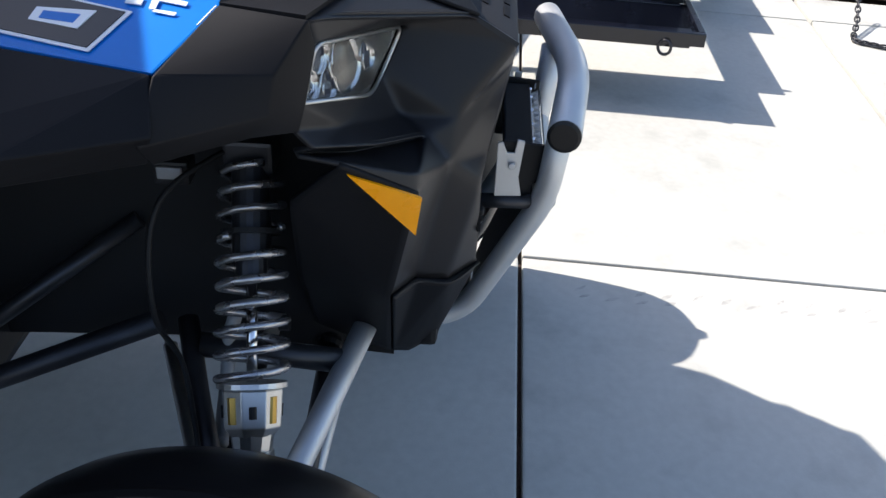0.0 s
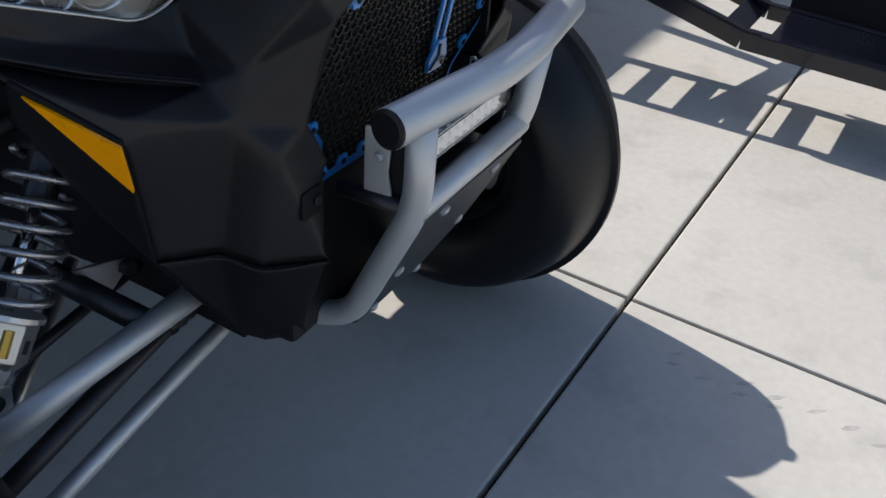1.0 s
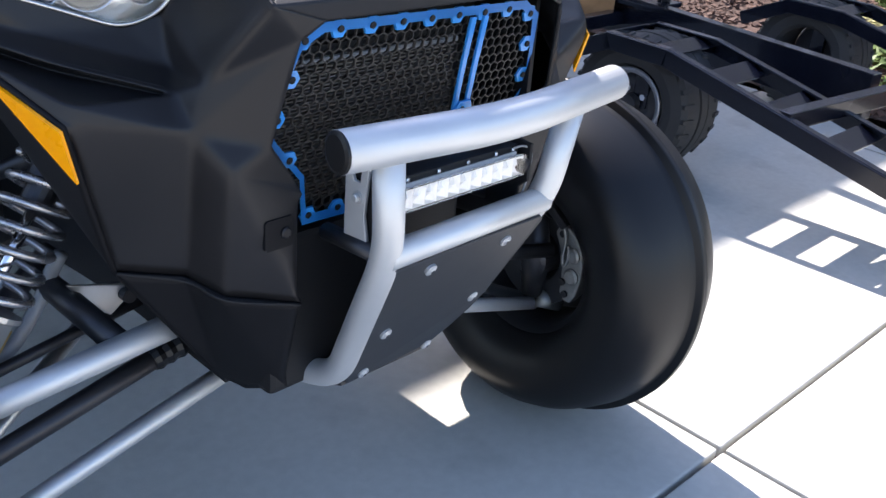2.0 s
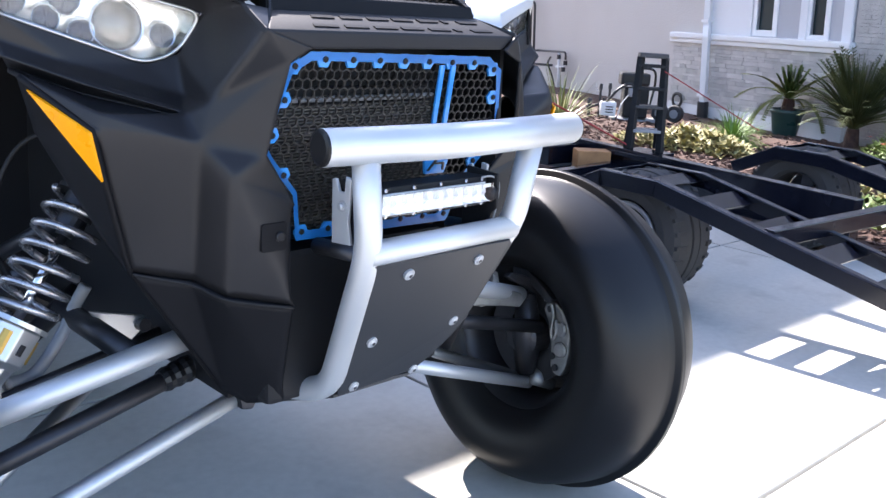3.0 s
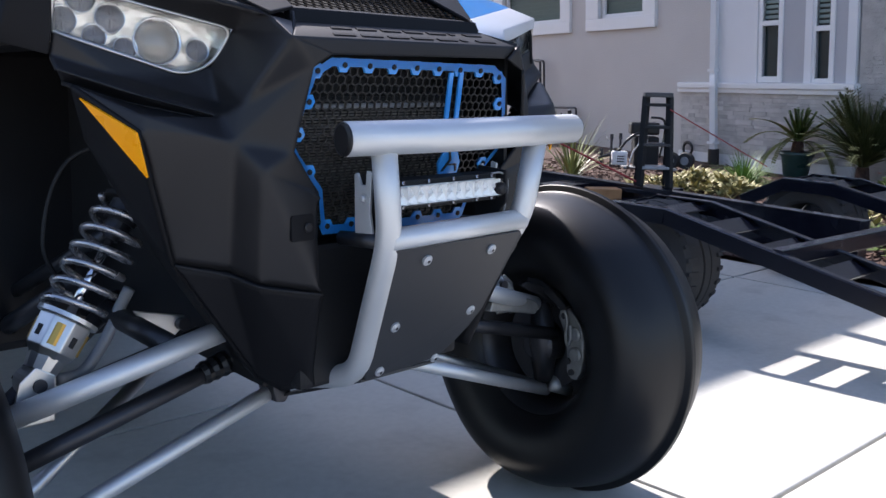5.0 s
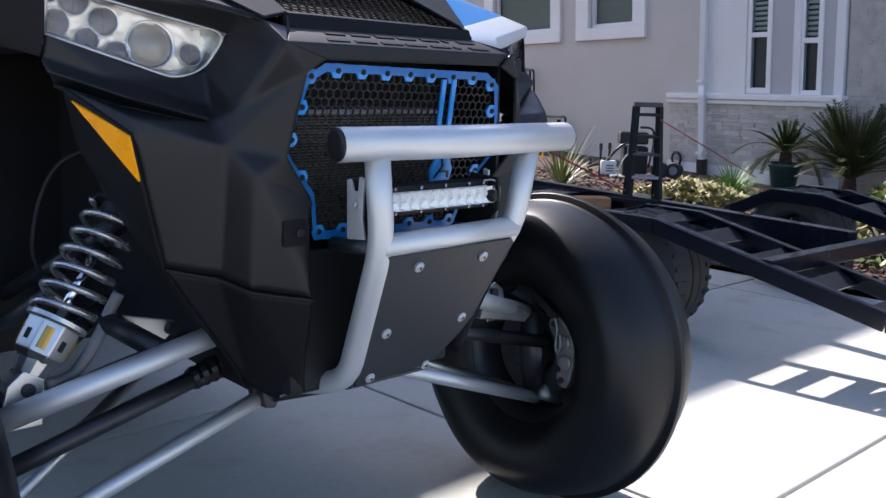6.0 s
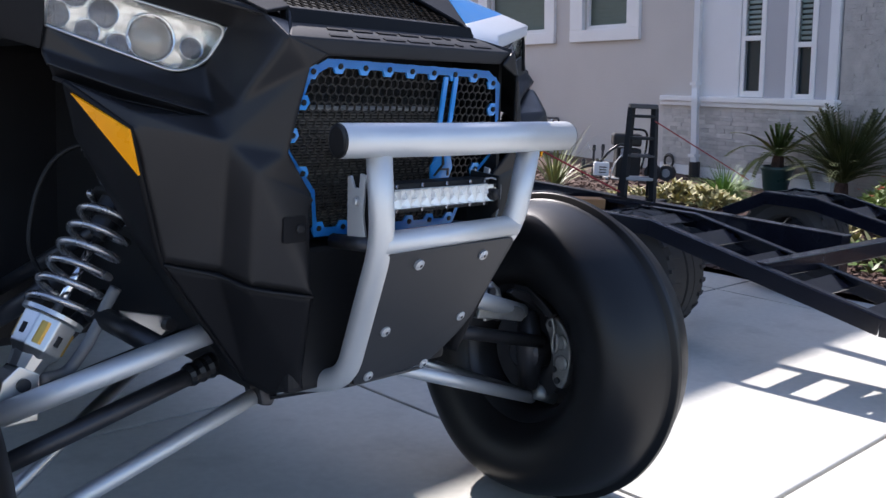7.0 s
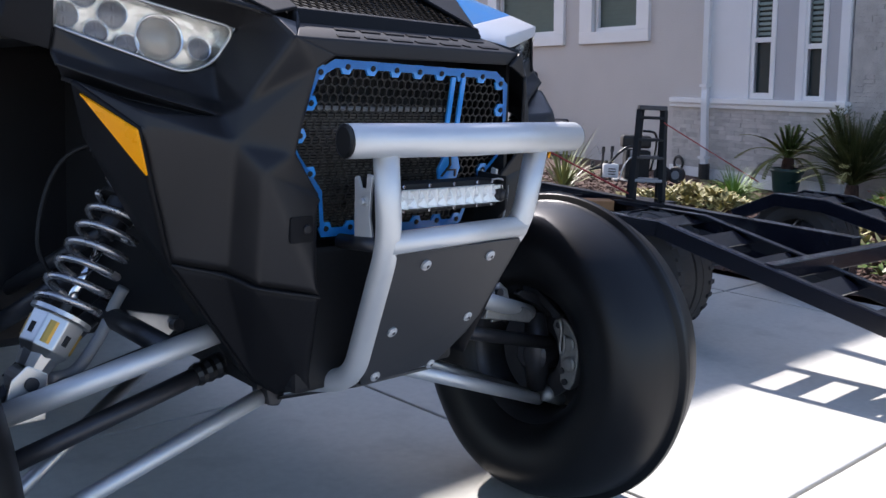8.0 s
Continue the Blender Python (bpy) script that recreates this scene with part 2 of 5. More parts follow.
def tube(bm, pts, r, seg=14, cap=True, squash=1.0):
    """A round bar swept along points; r: one radius or one for each point."""
    p = [Vector(a) for a in pts]
    rs = r if isinstance(r, (list, tuple)) else [r] * len(p)
    rings, side = [], None
    for i, q in enumerate(p):
        d = (p[min(i + 1, len(p) - 1)] - p[max(i - 1, 0)]).normalized()
        if side is None:
            side = d.orthogonal().normalized()
        side = (side - d * side.dot(d)).normalized()
        up = d.cross(side)
        rings.append([bm.verts.new(q + (side * math.cos(a) + up * math.sin(a) * squash) * rs[i]) for a in (2 * math.pi * k / seg for k in range(seg))])
    for a, b in zip(rings, rings[1:]):
        for k in range(seg):
            bm.faces.new((a[k], a[(k + 1) % seg], b[(k + 1) % seg], b[k]))
    if cap:
        bm.faces.new(rings[0][::-1])
        bm.faces.new(rings[-1])
    return bm


def lathe(bm, prof, at, axis="x", seg=48, closed=False):
    """Turns a profile of (radius, along) about an axis through a point."""
    rings = []
    for r, w in prof:
        ring = []
        for k in range(seg):
            a = 2 * math.pi * k / seg
            c, s = r * math.cos(a), r * math.sin(a)
            v = {"x": (w, c, s), "y": (c, w, s), "z": (c, s, w)}[axis]
            ring.append(bm.verts.new(Vector(at) + Vector(v)))
        rings.append(ring)
    pairs = list(zip(rings, rings[1:])) + ([(rings[-1], rings[0])] if closed else [])
    for a, b in pairs:
        for k in range(seg):
            bm.faces.new((a[k], a[(k + 1) % seg], b[(k + 1) % seg], b[k]))
    if not closed:
        bm.faces.new(rings[0][::-1])
        bm.faces.new(rings[-1])
    return bm


def slab(bm, poly, depth):
    """A polygon of points in space, given a thickness along the vector depth."""
    d = Vector(depth)
    lo = [bm.verts.new(p) for p in poly]
    hi = [bm.verts.new(Vector(p) + d) for p in poly]
    bm.faces.new(lo)
    bm.faces.new(hi[::-1])
    for i in range(len(lo)):
        j = (i + 1) % len(lo)
        bm.faces.new((lo[i], hi[i], hi[j], lo[j]))
    return bm


def shell(bm, pts, faces, thick):
    """A sheet of named corners and faces with a thickness inwards."""
    vs = {k: bm.verts.new(v) for k, v in pts.items()}
    fs = [bm.faces.new([vs[k] for k in f.split()]) for f in faces]
    bmesh.ops.recalc_face_normals(bm, faces=fs)
    bmesh.ops.solidify(bm, geom=fs, thickness=thick)
    return bm


def B():
    return bmesh.new()

# ---- ground, driveway, bed ----
bm = B()
slab(bm, [(-400, -400, -0.03), (400, -400, -0.03), (400, 400, -0.03), (-400, 400, -0.03)], (0, 0, -0.3))
lone(part("ground", bm, M_SOIL), "dark bare earth beneath driveway and planting bed", "ground", kind="structure")

driveway = thing("driveway", (0, 0, 0), "pale broom-finished concrete driveway in large jointed slabs", "driveway", kind="structure")
XS = [-6.30, -3.92, -1.54, 0.838, 3.215, 3.585]
YS = [-7.0, -5.64, -4.24, -2.84, -1.44, -0.031, 1.36, 2.76, 4.16, 5.56, 6.1]
for i in range(len(XS) - 1):
    for j in range(len(YS) - 1):
        bm = B()
        g = 0.006
        x0, x1, y0, y1 = XS[i] + g, XS[i + 1] - g, YS[j] + (0.011 if j == 4 else g), YS[j + 1] - (0.011 if j == 3 else g)
        box(bm, ((x0 + x1) / 2, (y0 + y1) / 2, -0.04), (x1 - x0, y1 - y0, 0.08))
        part("slab", bm, M_CONC, driveway, bevel=0.006)


def bed_z(x):
    """Height of the bark: a low rise beside the slabs, falling away towards the house."""
    d = x - 3.60
    return max(-0.022, 0.02 + 0.03 * min(d, 1.7) - 0.045 * max(0.0, d - 2.6))


# faint tyre prints in front of the far wheel
r = random.Random(31)
for k in range(17):
    for x, lean in ((0.668, 0.5), (0.712, 0.9)):
        if r.random() < 0.25:
            continue
        c = Vector((x - 0.012 * (k / 16) + r.uniform(-0.008, 0.008) + (0.02 if k > 6 else 0.0), -0.12 - 0.078 * k + r.uniform(-0.008, 0.008), 0.0))
        half, wide = r.uniform(0.018, 0.028), r.uniform(0.005, 0.009)
        d = Vector((lean, -1, 0)).normalized()
        n = Vector((-d.y, d.x, 0))
        bm = B()
        slab(bm, [c - d * half, c - d * half * 0.3 + n * wide, c + d * half * 0.5 + n * wide * 0.7, c + d * half, c + d * half * 0.2 - n * wide, c - d * half * 0.6 - n * wide * 0.6], (0, 0, 0.0003))
        part("tyre_print", bm, M_PRINT, driveway)

# planting bed of bark beside the driveway
bm = B()
rng = random.Random(4)
N = 44
grid = [[bm.verts.new((3.60 + 9.0 * i / N, -5 + 14.0 * j / N, bed_z(3.60 + 9.0 * i / N) + rng.uniform(-0.012, 0.012))) for j in range(N + 1)] for i in range(N + 1)]
for i in range(N):
    for j in range(N):
        bm.faces.new((grid[i][j], grid[i + 1][j], grid[i + 1][j + 1], grid[i][j + 1]))
lone(part("planting_bed", bm, M_BARK, smooth=True), "planting bed covered in brown bark mulch", "planting bed", kind="structure")



# ---- house ----
# the driveway slopes, so seen from its slabs the house leans by a few degrees
HP, HU, HN, HZ = Vector((8.62, 4.82, -0.117)), Vector((-0.3051, -0.9521, 0.0210)), Vector((-0.9513, 0.3037, -0.0526)), Vector((-0.0437, 0.0360, 0.9984))
HTURN = Matrix((HU, HN, HZ)).transposed()


def hp(u, n, z):
    return HP + HU * u + HN * n + HZ * z


def hbox(bm, u0, u1, n0, n1, z0, z1):
    return box(bm, hp((u0 + u1) / 2, (n0 + n1) / 2, (z0 + z1) / 2), (u1 - u0, n1 - n0, z1 - z0), HTURN)


def wall_with_holes(bm, u0, u1, n0, n1, z0, z1, holes):
    """A wall of blocks that leaves real openings (u0, u1, z0, z1)."""
    us = sorted({u0, u1, *[h[0] for h in holes], *[h[1] for h in holes]})
    zs = sorted({z0, z1, *[h[2] for h in holes], *[h[3] for h in holes]})
    for a, b in zip(us, us[1:]):
        for c, d in zip(zs, zs[1:]):
            if not any(h[0] < (a + b) / 2 < h[1] and h[2] < (c + d) / 2 < h[3] for h in holes):
                hbox(bm, a, b, n0, n1, c, d)
    bmesh.ops.remove_doubles(bm, verts=bm.verts, dist=0.0005)


house = thing("house", hp(0, -2, 0), "two-storey house with stucco walls, white trim and ledge stone base", "house", kind="structure")
WIN_A = [(-4.60, -3.00, 1.78, 3.1), (-2.10, -1.17, 1.78, 3.1)]
bm = B()
wall_with_holes(bm, -9, 0.12, -0.25, 0, 0, 5.6, WIN_A)
part("wall", bm, M_STUCCO, house, "warm grey stucco wall")
for (u0, u1, z0, z1) in WIN_A:
    bm = B()
    hbox(bm, u0 - 0.28, u1 + 0.24, -0.02, 0.046, z0 - 0.15, z0)
    fr = part("window_surround", bm, M_TRIM, house, "thick white window surround", bevel=0.008)
    for a, b, c, d in ((u0 - 0.28, u0, z0, z1), (u1, u1 + 0.24, z0, z1), (u0 - 0.28, u1 + 0.24, z1, z1 + 0.15)):
        bm = B()
        hbox(bm, a, b, -0.02, 0.042, c, d)
        part("surround_board", bm, M_TRIM, fr, bevel=0.008)
    for c, d, e, f in ((u0, u0 + 0.05, z0, z1), (u1 - 0.05, u1, z0, z1), (u0 + 0.05, u1 - 0.05, z0, z0 + 0.05)):
        bm = B()
        hbox(bm, c, d, -0.07, -0.03, e, f)
        part("frame_bar", bm, M_TRIM, fr, bevel=0.004)
    bm = B()
    hbox(bm, u0, u1, -0.12, -0.11, z0, z1)
    part("pane", bm, M_PANE, fr, "dark glass pane")
    for k in range(int((z1 - z0) / 0.055)):
        bm = B()
        zz = z0 + 0.06 + k * 0.055
        box(bm, hp((u0 + u1) / 2, -0.09, zz), (u1 - u0 - 0.02, 0.060, 0.004), HTURN @ Matrix.Rotation(radians(66), 3, "X"))
        part("blind_slat", bm, M_BLIND, fr)
# bay over a stone base: white piers, tall windows, grey panels darkened for shade
WIN_B = [(0.80, 1.02, 1.05, 3.4, 1.56), (1.51, 1.68, 1.03, 3.4, 1.48)]
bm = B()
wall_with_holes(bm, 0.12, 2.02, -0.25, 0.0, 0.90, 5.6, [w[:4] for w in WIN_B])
part("wall", bm, M_STUCCO_SHADE, house, "grey stucco between bay piers, darkened for recess shade")
for a, b in ((0.12, 0.74), (1.38, 1.475), (1.90, 2.01)):
    bm = B()
    hbox(bm, a, b, -0.05, 0.022, 0.93, 5.6)
    part("pier", bm, M_BAY, house, "white painted pier", bevel=0.006)
for (u0, u1, z0, z1, zm) in WIN_B:
    fr = None
    for a, b, c, d in ((u0, u1, z0 - 0.06, z0), (u0 - 0.055, u0, z0 - 0.06, z1), (u1, u1 + 0.06, z0 - 0.06, z1), (u0, u1, zm, zm + 0.05)):
        bm = B()
        hbox(bm, a, b, -0.04, 0.012, c, d)
        if fr is None:
            fr = part("window_frame", bm, M_TRIM, house, "white slim window frame", bevel=0.004)
        else:
            part("frame_bar", bm, M_TRIM, fr, bevel=0.004)
    for c, d in ((z0, zm), (zm + 0.05, z1)):
        bm = B()
        hbox(bm, u0, u1, -0.045, -0.03, c, d)
        part("pane", bm, M_PANE, fr, "dark glass pane")
    for k in range(9):
        bm = B()
        box(bm, hp((u0 + u1) / 2, -0.022, zm + 0.085 + k * 0.05), (u1 - u0 - 0.006, 0.014, 0.030), HTURN @ Matrix.Rotation(radians(20), 3, "X"))
        part("blind_slat", bm, M_BLIND, fr)
bm = B()
hbox(bm, -0.46, 2.06, -0.02, 0.085, 0.925, 0.985)
sill = part("sill", bm, M_TRIM, house, "white moulded stone cap", bevel=0.012)
bm = B()
hbox(bm, -0.48, 2.04, -0.02, 0.065, 0.875, 0.925)
part("moulding", bm, M_TRIM, sill, bevel=0.012)
# stone wall further along
bm = B()
hbox(bm, 2.03, 6.5, -0.25, -0.03, 0, 5.6)
part("wall", bm, M_STONE, house, "stone-clad wall backing")
bm = B()
hbox(bm, -9, 6.5, -6, 0.95, 5.6, 5.75)
part("roof", bm, M_ROOF, house, "brown tiled eave")
# roof slope out of view, added to keep sky out of the fender's reflections
bm = B()
slab(bm, [hp(-9, 0.95, 5.752), hp(6.5, 0.95, 5.752), hp(6.5, -5.0, 8.6), hp(-9, -5.0, 8.6)], (0, 0, 0.12))
part("roof_slope", bm, M_ROOF, house, "unseen pitched brown tile roof, added to block sky")
bm = B()
hbox(bm, -9, 6.5, -6.2, -5.9, 0, 5.6)
part("wall", bm, M_STUCCO, house, "rear stucco wall")
# downspout with straps
bm = B()
tube(bm, rounded([hp(0.13, 0.06, 5.5), hp(0.13, 0.06, 1.06), hp(0.20, 0.12, 0.96), hp(0.22, 0.12, 0.24)], 0.03, 3), 0.046, 4)
ds = part("downspout", bm, M_TRIM, house, "white downspout bending round stone cap")
bm = B()
tube(bm, [hp(0.22, 0.12, 0.27), hp(0.22, 0.12, 0.10)], 0.06, 10)
part("boot", bm, M_HOSE, ds, "black drain boot")
for uu, nn, z in ((0.13, 0.06, 1.12), (0.21, 0.12, 0.34)):
    bm = B()
    box(bm, hp(uu, nn, z), (0.10, 0.09, 0.03), HTURN)
    part("strap", bm, M_TRIM, ds)


def stone_courses(u0, u1, n, z0, z1, seed):
    r = random.Random(seed)
    z = z0
    out = []
    while z < z1 - 0.02:
        h = min(r.choice((0.028, 0.036, 0.045, 0.055)), z1 - z)
        u = u0
        while u < u1 - 0.02:
            w = min(r.uniform(0.10, 0.34), u1 - u)
            out.append((u, u + w, n + r.uniform(0.010, 0.018), z, z + h))
            u += w
        z += h
    return out


def lay_stones(rows, n):
    for (a, b, d, c, e) in rows:
        bm = B()
        hbox(bm, a + 0.0008, b - 0.0008, n - 0.02, d, c + 0.0008, e - 0.0008)
        part("stone", bm, M_STONE, house, bevel=0.003)


STONES_A = stone_courses(-0.44, 2.0, 0.02, 0.22, 0.875, 3)
STONES_B = stone_courses(2.04, 2.75, -0.01, 0.10, 2.5, 5)
bm = B()
hbox(bm, -0.44, 2.0, 0.0, 0.02, 0.0, 0.875)
part("wall", bm, M_STONE, house, "stone base backing")
bm = B()
hbox(bm, -0.46, 2.04, 0.0, 0.05, 0.05, 0.21)
part("plinth", bm, M_TRIM, house, "pale concrete plinth")

# garage wing behind the vehicle, which shades the far end of the driveway
garage = thing("garage", (0.5, 9, 0), "plain stucco garage wing behind the vehicle", "garage", kind="structure")
bm = B()
box(bm, (0.05, 8.96, 2.51), (9.9, 6.0, 5.02))
part("wall", bm, M_STUCCO, garage)
bm = B()
box(bm, (0.05, 9.01, 5.11), (9.9, 6.4, 0.16))
part("roof", bm, M_ROOF, garage)

# ---- the utility vehicle ----
CX = -0.040           # middle of the bodywork
CB, CS = -0.022, -0.026   # middle of the bumper, and of the axle


def mirror(p, mid=CX):
    return Vector((2 * mid - p[0], p[1], p[2]))


def sided(p, s, mid=CX):
    return Vector(p) if s > 0 else mirror(p, mid)


utv = thing("utility_vehicle", (CX, 1.2, 0), "black side-by-side off-road vehicle with blue and silver bodywork", "off-road vehicle")


# how the bodywork sits on its springs: a little nose-up, turned and shifted on the slab
SEAT = Matrix(((0.96742, -0.0162, -5e-05, -0.02033), (0.01619, 0.9669, 0.03181, -0.01359), (-0.00048, -0.03181, 0.96703, 0.02333), (0, 0, 0, 1)))
STANCE = [SEAT]


def upart(name, bm, mat, label="", smooth=False, bevel=0.0, parent=None):
    bm.transform(STANCE[0])
    return part(name, bm, mat, parent or utv, label, smooth, bevel)


# corners of the front bodywork, near flank
V = dict(
    c0=(-0.286, 0.070, 1.052), c1=(-0.320, 0.146, 0.958), c2=(-0.338, 0.152, 0.900),
    i0=(-0.212, 0.072, 1.029), i1=(-0.2455, 0.075, 1.009), i2=(-0.266, 0.100, 0.886), i3=(-0.219, 0.112, 0.826),
    p4=(-0.458, 0.188, 0.942), p5=(-0.464, 0.187, 0.922), a=(-0.518, 0.275, 0.985),
    b1=(-0.318, 0.222, 0.956), b2=(-0.450, 0.280, 0.998), b3=(-0.530, 0.322, 1.028),
    l1=(-0.338, 0.185, 0.938), l2=(-0.452, 0.246, 0.974), l3=(-0.530, 0.300, 1.006),
    h0=(-0.527, 0.314, 1.060), h1=(-0.356, 0.259, 0.999), h2=(-0.312, 0.249, 1.014), h3=(-0.285, 0.226, 1.068), h4=(-0.528, 0.300, 1.128),
    q2=(-0.314, 0.108, 0.857), q3=(-0.214, 0.108, 0.812),
    r1=(-0.324, 0.198, 0.700), r2=(-0.299, 0.150, 0.683), r3=(-0.215, 0.107, 0.664), sl=(-0.400, 0.226, 0.718),
    s1=(-0.332, 0.200, 0.930), s2=(-0.438, 0.276, 0.958), s3=(-0.512, 0.328, 0.990),
    k0=(-0.250, 0.238, 0.508), k1=(-0.222, 0.215, 0.487), k2=(-0.192, 0.170, 0.498),
    w0=(-0.470, 0.345, 0.905), w1=(-0.36, 0.36, 0.72), w2=(-0.23, 0.36, 0.53),
    n3=(-0.200, 0.26, 0.818), n4=(-0.195, 0.26, 0.664), n5=(-0.180, 0.28, 0.498),
)


CR = -0.010            # middle between the two flanks
MIDS = {"c0": -0.046, "i0": -0.022, "i1": -0.017, "i2": -0.0145, "i3": -0.018, "c1": -0.008, "b3": 0.0, "l3": 0.0, "a": -0.006}


def side_points(keys, s):
    return {k: sided(V[k], s, MIDS.get(k, CR)) for k in keys.split()}


def moulded(bm, pts, faces, thick, cuts=13, rounds=5):
    """A moulded sheet: the named facets, finely cut and eased so that their creases are round."""
    vs = {k: bm.verts.new(v) for k, v in pts.items()}
    fs = [bm.faces.new([vs[k] for k in f.split()]) for f in faces]
    bmesh.ops.recalc_face_normals(bm, faces=fs)
    bmesh.ops.triangulate(bm, faces=bm.faces[:])
    bmesh.ops.subdivide_edges(bm, edges=bm.edges[:], cuts=cuts, use_grid_fill=True)
    inner = [v for v in bm.verts if not v.is_boundary]
    for _ in range(rounds):
        bmesh.ops.smooth_vert(bm, verts=inner, factor=0.5, use_axis_x=True, use_axis_y=True, use_axis_z=True)
    bm.normal_update()
    back = {v: bm.verts.new(v.co + v.normal * thick) for v in bm.verts[:]}
    rims = [e for e in bm.edges if e.is_boundary]
    for f in bm.faces[:]:
        bm.faces.new([back[v] for v in reversed(f.verts)])
    for e in rims:
        a, b = e.verts
        bm.faces.new((a, b, back[b], back[a]))
    return bm


FACETS = ["i0 c0 c1 i1", "i1 c1 c2", "i1 c2 i2", "i2 c2 q2", "i2 q2 i3", "i3 q2 q3",
          "c1 l1 b1", "l1 l2 b2 b1", "l2 l3 b3 b2", "l1 s1 s2 l2", "l2 s2 s3 l3", "s1 p4 s2", "s2 p4 a s3", "c1 c2 p5 p4 s1 l1", "b3 b2 h1 h0", "b2 b1 h2 h1", "b1 c1 h3 h2", "c1 c0 h3",
          "p5 c2 r1 sl", "c2 q2 r2 r1", "q2 q3 r3", "q2 r3 r2", "p4 p5 a", "q3 n3 n4 r3"]

# the brow over the near headlight is moulded in one with the fascia
V.update(t0=(-0.285, 0.125, 1.084), e0=(-0.294, 0.195, 1.100), e1=(-0.545, 0.303, 1.160), m0=(-0.35, 0.26, 1.150))
BROW = ["c0 t0 e0 h3", "h3 e0 e1 h4", "t0 m0 e1 e0"]

for s in (1, -1):
    bm = B()
    facets = FACETS + (BROW if s > 0 else [])
    names = sorted({k for f in facets for k in f.split()})
    moulded(bm, side_points(" ".join(names), s), facets, -0.006)
    fascia = upart("side_fascia", bm, M_PLASTIC, "black moulded front fascia", smooth=True)
    # facets turning into the wheel well: darker plastic stands in for their shade
    bm = B()
    moulded(bm, side_points("a p5 sl w0 w1 w2 k0", s), ["a p5 sl w0", "sl w1 w0", "sl k0 w2 w1"], -0.006)
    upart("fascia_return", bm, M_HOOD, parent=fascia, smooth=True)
    bm = B()
    moulded(bm, side_points("sl r1 r2 r3 k0 k1 k2 n4 n5", s), ["sl r1 k0", "r1 r2 k1 k0", "r2 r3 k2 k1", "r3 n4 n5 k2"], -0.006)
    upart("lower_fascia", bm, M_HOOD, "dull black lower fascia panel", parent=fascia, smooth=True)
    bm = B()
    tube(bm, smooth_path([sided(Vector(V[k]) + Vector(o), s, CR) for k, o in (("sl", (-0.002, -0.004, -0.002)), ("r1", (-0.003, -0.006, -0.006)), ("r2", (-0.002, -0.006, -0.004)), ("r3", (-0.002, -0.003, -0.002)))], 5), 0.0024, 6)
    upart("panel_seam", bm, M_PLASTIC_D, parent=fascia, smooth=True)
    # amber reflector on the flank
    bm = B()
    tri = [(-0.506, 0.270, 0.968), (-0.466, 0.184, 0.920), (-0.449, 0.192, 0.856)]
    nrm = (Vector(tri[1]) - Vector(tri[0])).cross(Vector(tri[2]) - Vector(tri[0])).normalized()
    if nrm.x > 0:
        nrm = -nrm
    pts = [sided(Vector(p) + nrm * 0.005, s, CR) for p in tri]
    d = sided(nrm * 0.004, s) - sided((0, 0, 0), s)
    slab(bm, pts, d)
    upart("reflector", bm, M_ORANGE, "amber triangular side reflector", parent=fascia)
    # square vent with a screw, flush on the front facet
    ring = [sided(V[k], s, CR) for k in ("q2", "q3", "r3", "r2")]
    nrm = (ring[1] - ring[0]).cross(ring[2] - ring[0]).normalized()
    nrm = nrm if nrm.y < 0 else -nrm
    f1 = nrm.cross(Vector((0, 0, 1))).normalized()
    f2 = nrm.cross(f1).normalized()
    f2 = f2 if f2.z > 0 else -f2
    c = sided((-0.250, 0.102, 0.770), s, CR)
    c = c - nrm * ((c - ring[0]).dot(nrm) - 0.0010)
    bm = B()
    slab(bm, [c + f1 * (a * 0.021) + f2 * (b * 0.020) - nrm * 0.004 for a, b in ((-1, -0.85), (-0.85, -1), (0.85, -1), (1, -0.85), (1, 0.85), (0.85, 1), (-0.85, 1), (-1, 0.85))], nrm * 0.0052)
    upart("vent", bm, M_HOOD, "dark square vent with a screw", parent=fascia)
    bm = B()
    q = c - f1 * 0.009 + nrm * 0.001
    tube(bm, [q, q + nrm * 0.003, q + nrm * 0.0045], [0.0075, 0.0075, 0.0055], 14)
    upart("plug", bm, M_PLASTIC, parent=fascia)

# top bar over the grille, with sunk lettering left as plain bars
bm = B()
NB = dict(c0=V["c0"], i0=V["i0"], t0=(-0.232, 0.140, 1.078), d0=(0.194, 0.070, 1.050), j0=mirror(V["i0"], -0.022), u0=(0.178, 0.140, 1.076))
shell(bm, NB, ["i0 j0 d0 c0", "c0 d0 u0 t0"], 0.008)
nose = upart("nose_bar", bm, M_LETTER, "black nose bar with sunk lettering", bevel=0.005, smooth=True)
up = Vector((0, -0.38, 0.925))


def nose_at(x, f):
    """A place on the nose bar's top: x across, f from its front edge (0) to the scoop (1)."""
    g = (x + 0.232) / 0.41
    front = Vector(NB["c0"]).lerp(Vector(NB["d0"]), g)
    return front.lerp(Vector(NB["t0"]).lerp(Vector(NB["u0"]), g), f)


for k, x in enumerate((-0.166, -0.118, -0.070, -0.024, 0.026, 0.074, 0.108)):
    w = 0.010 if k == 5 else 0.037
    for f0, f1 in ((0.18, 0.30), (0.62, 0.75)):
        bm = B()
        slab(bm, [nose_at(xx, ff) + up * 0.0018 for xx, ff in ((x, f0), (x + w, f0), (x + w - 0.002, f1), (x - 0.002, f1))], up * -0.004)
        upart("letter_bar", bm, M_HOOD, parent=nose)

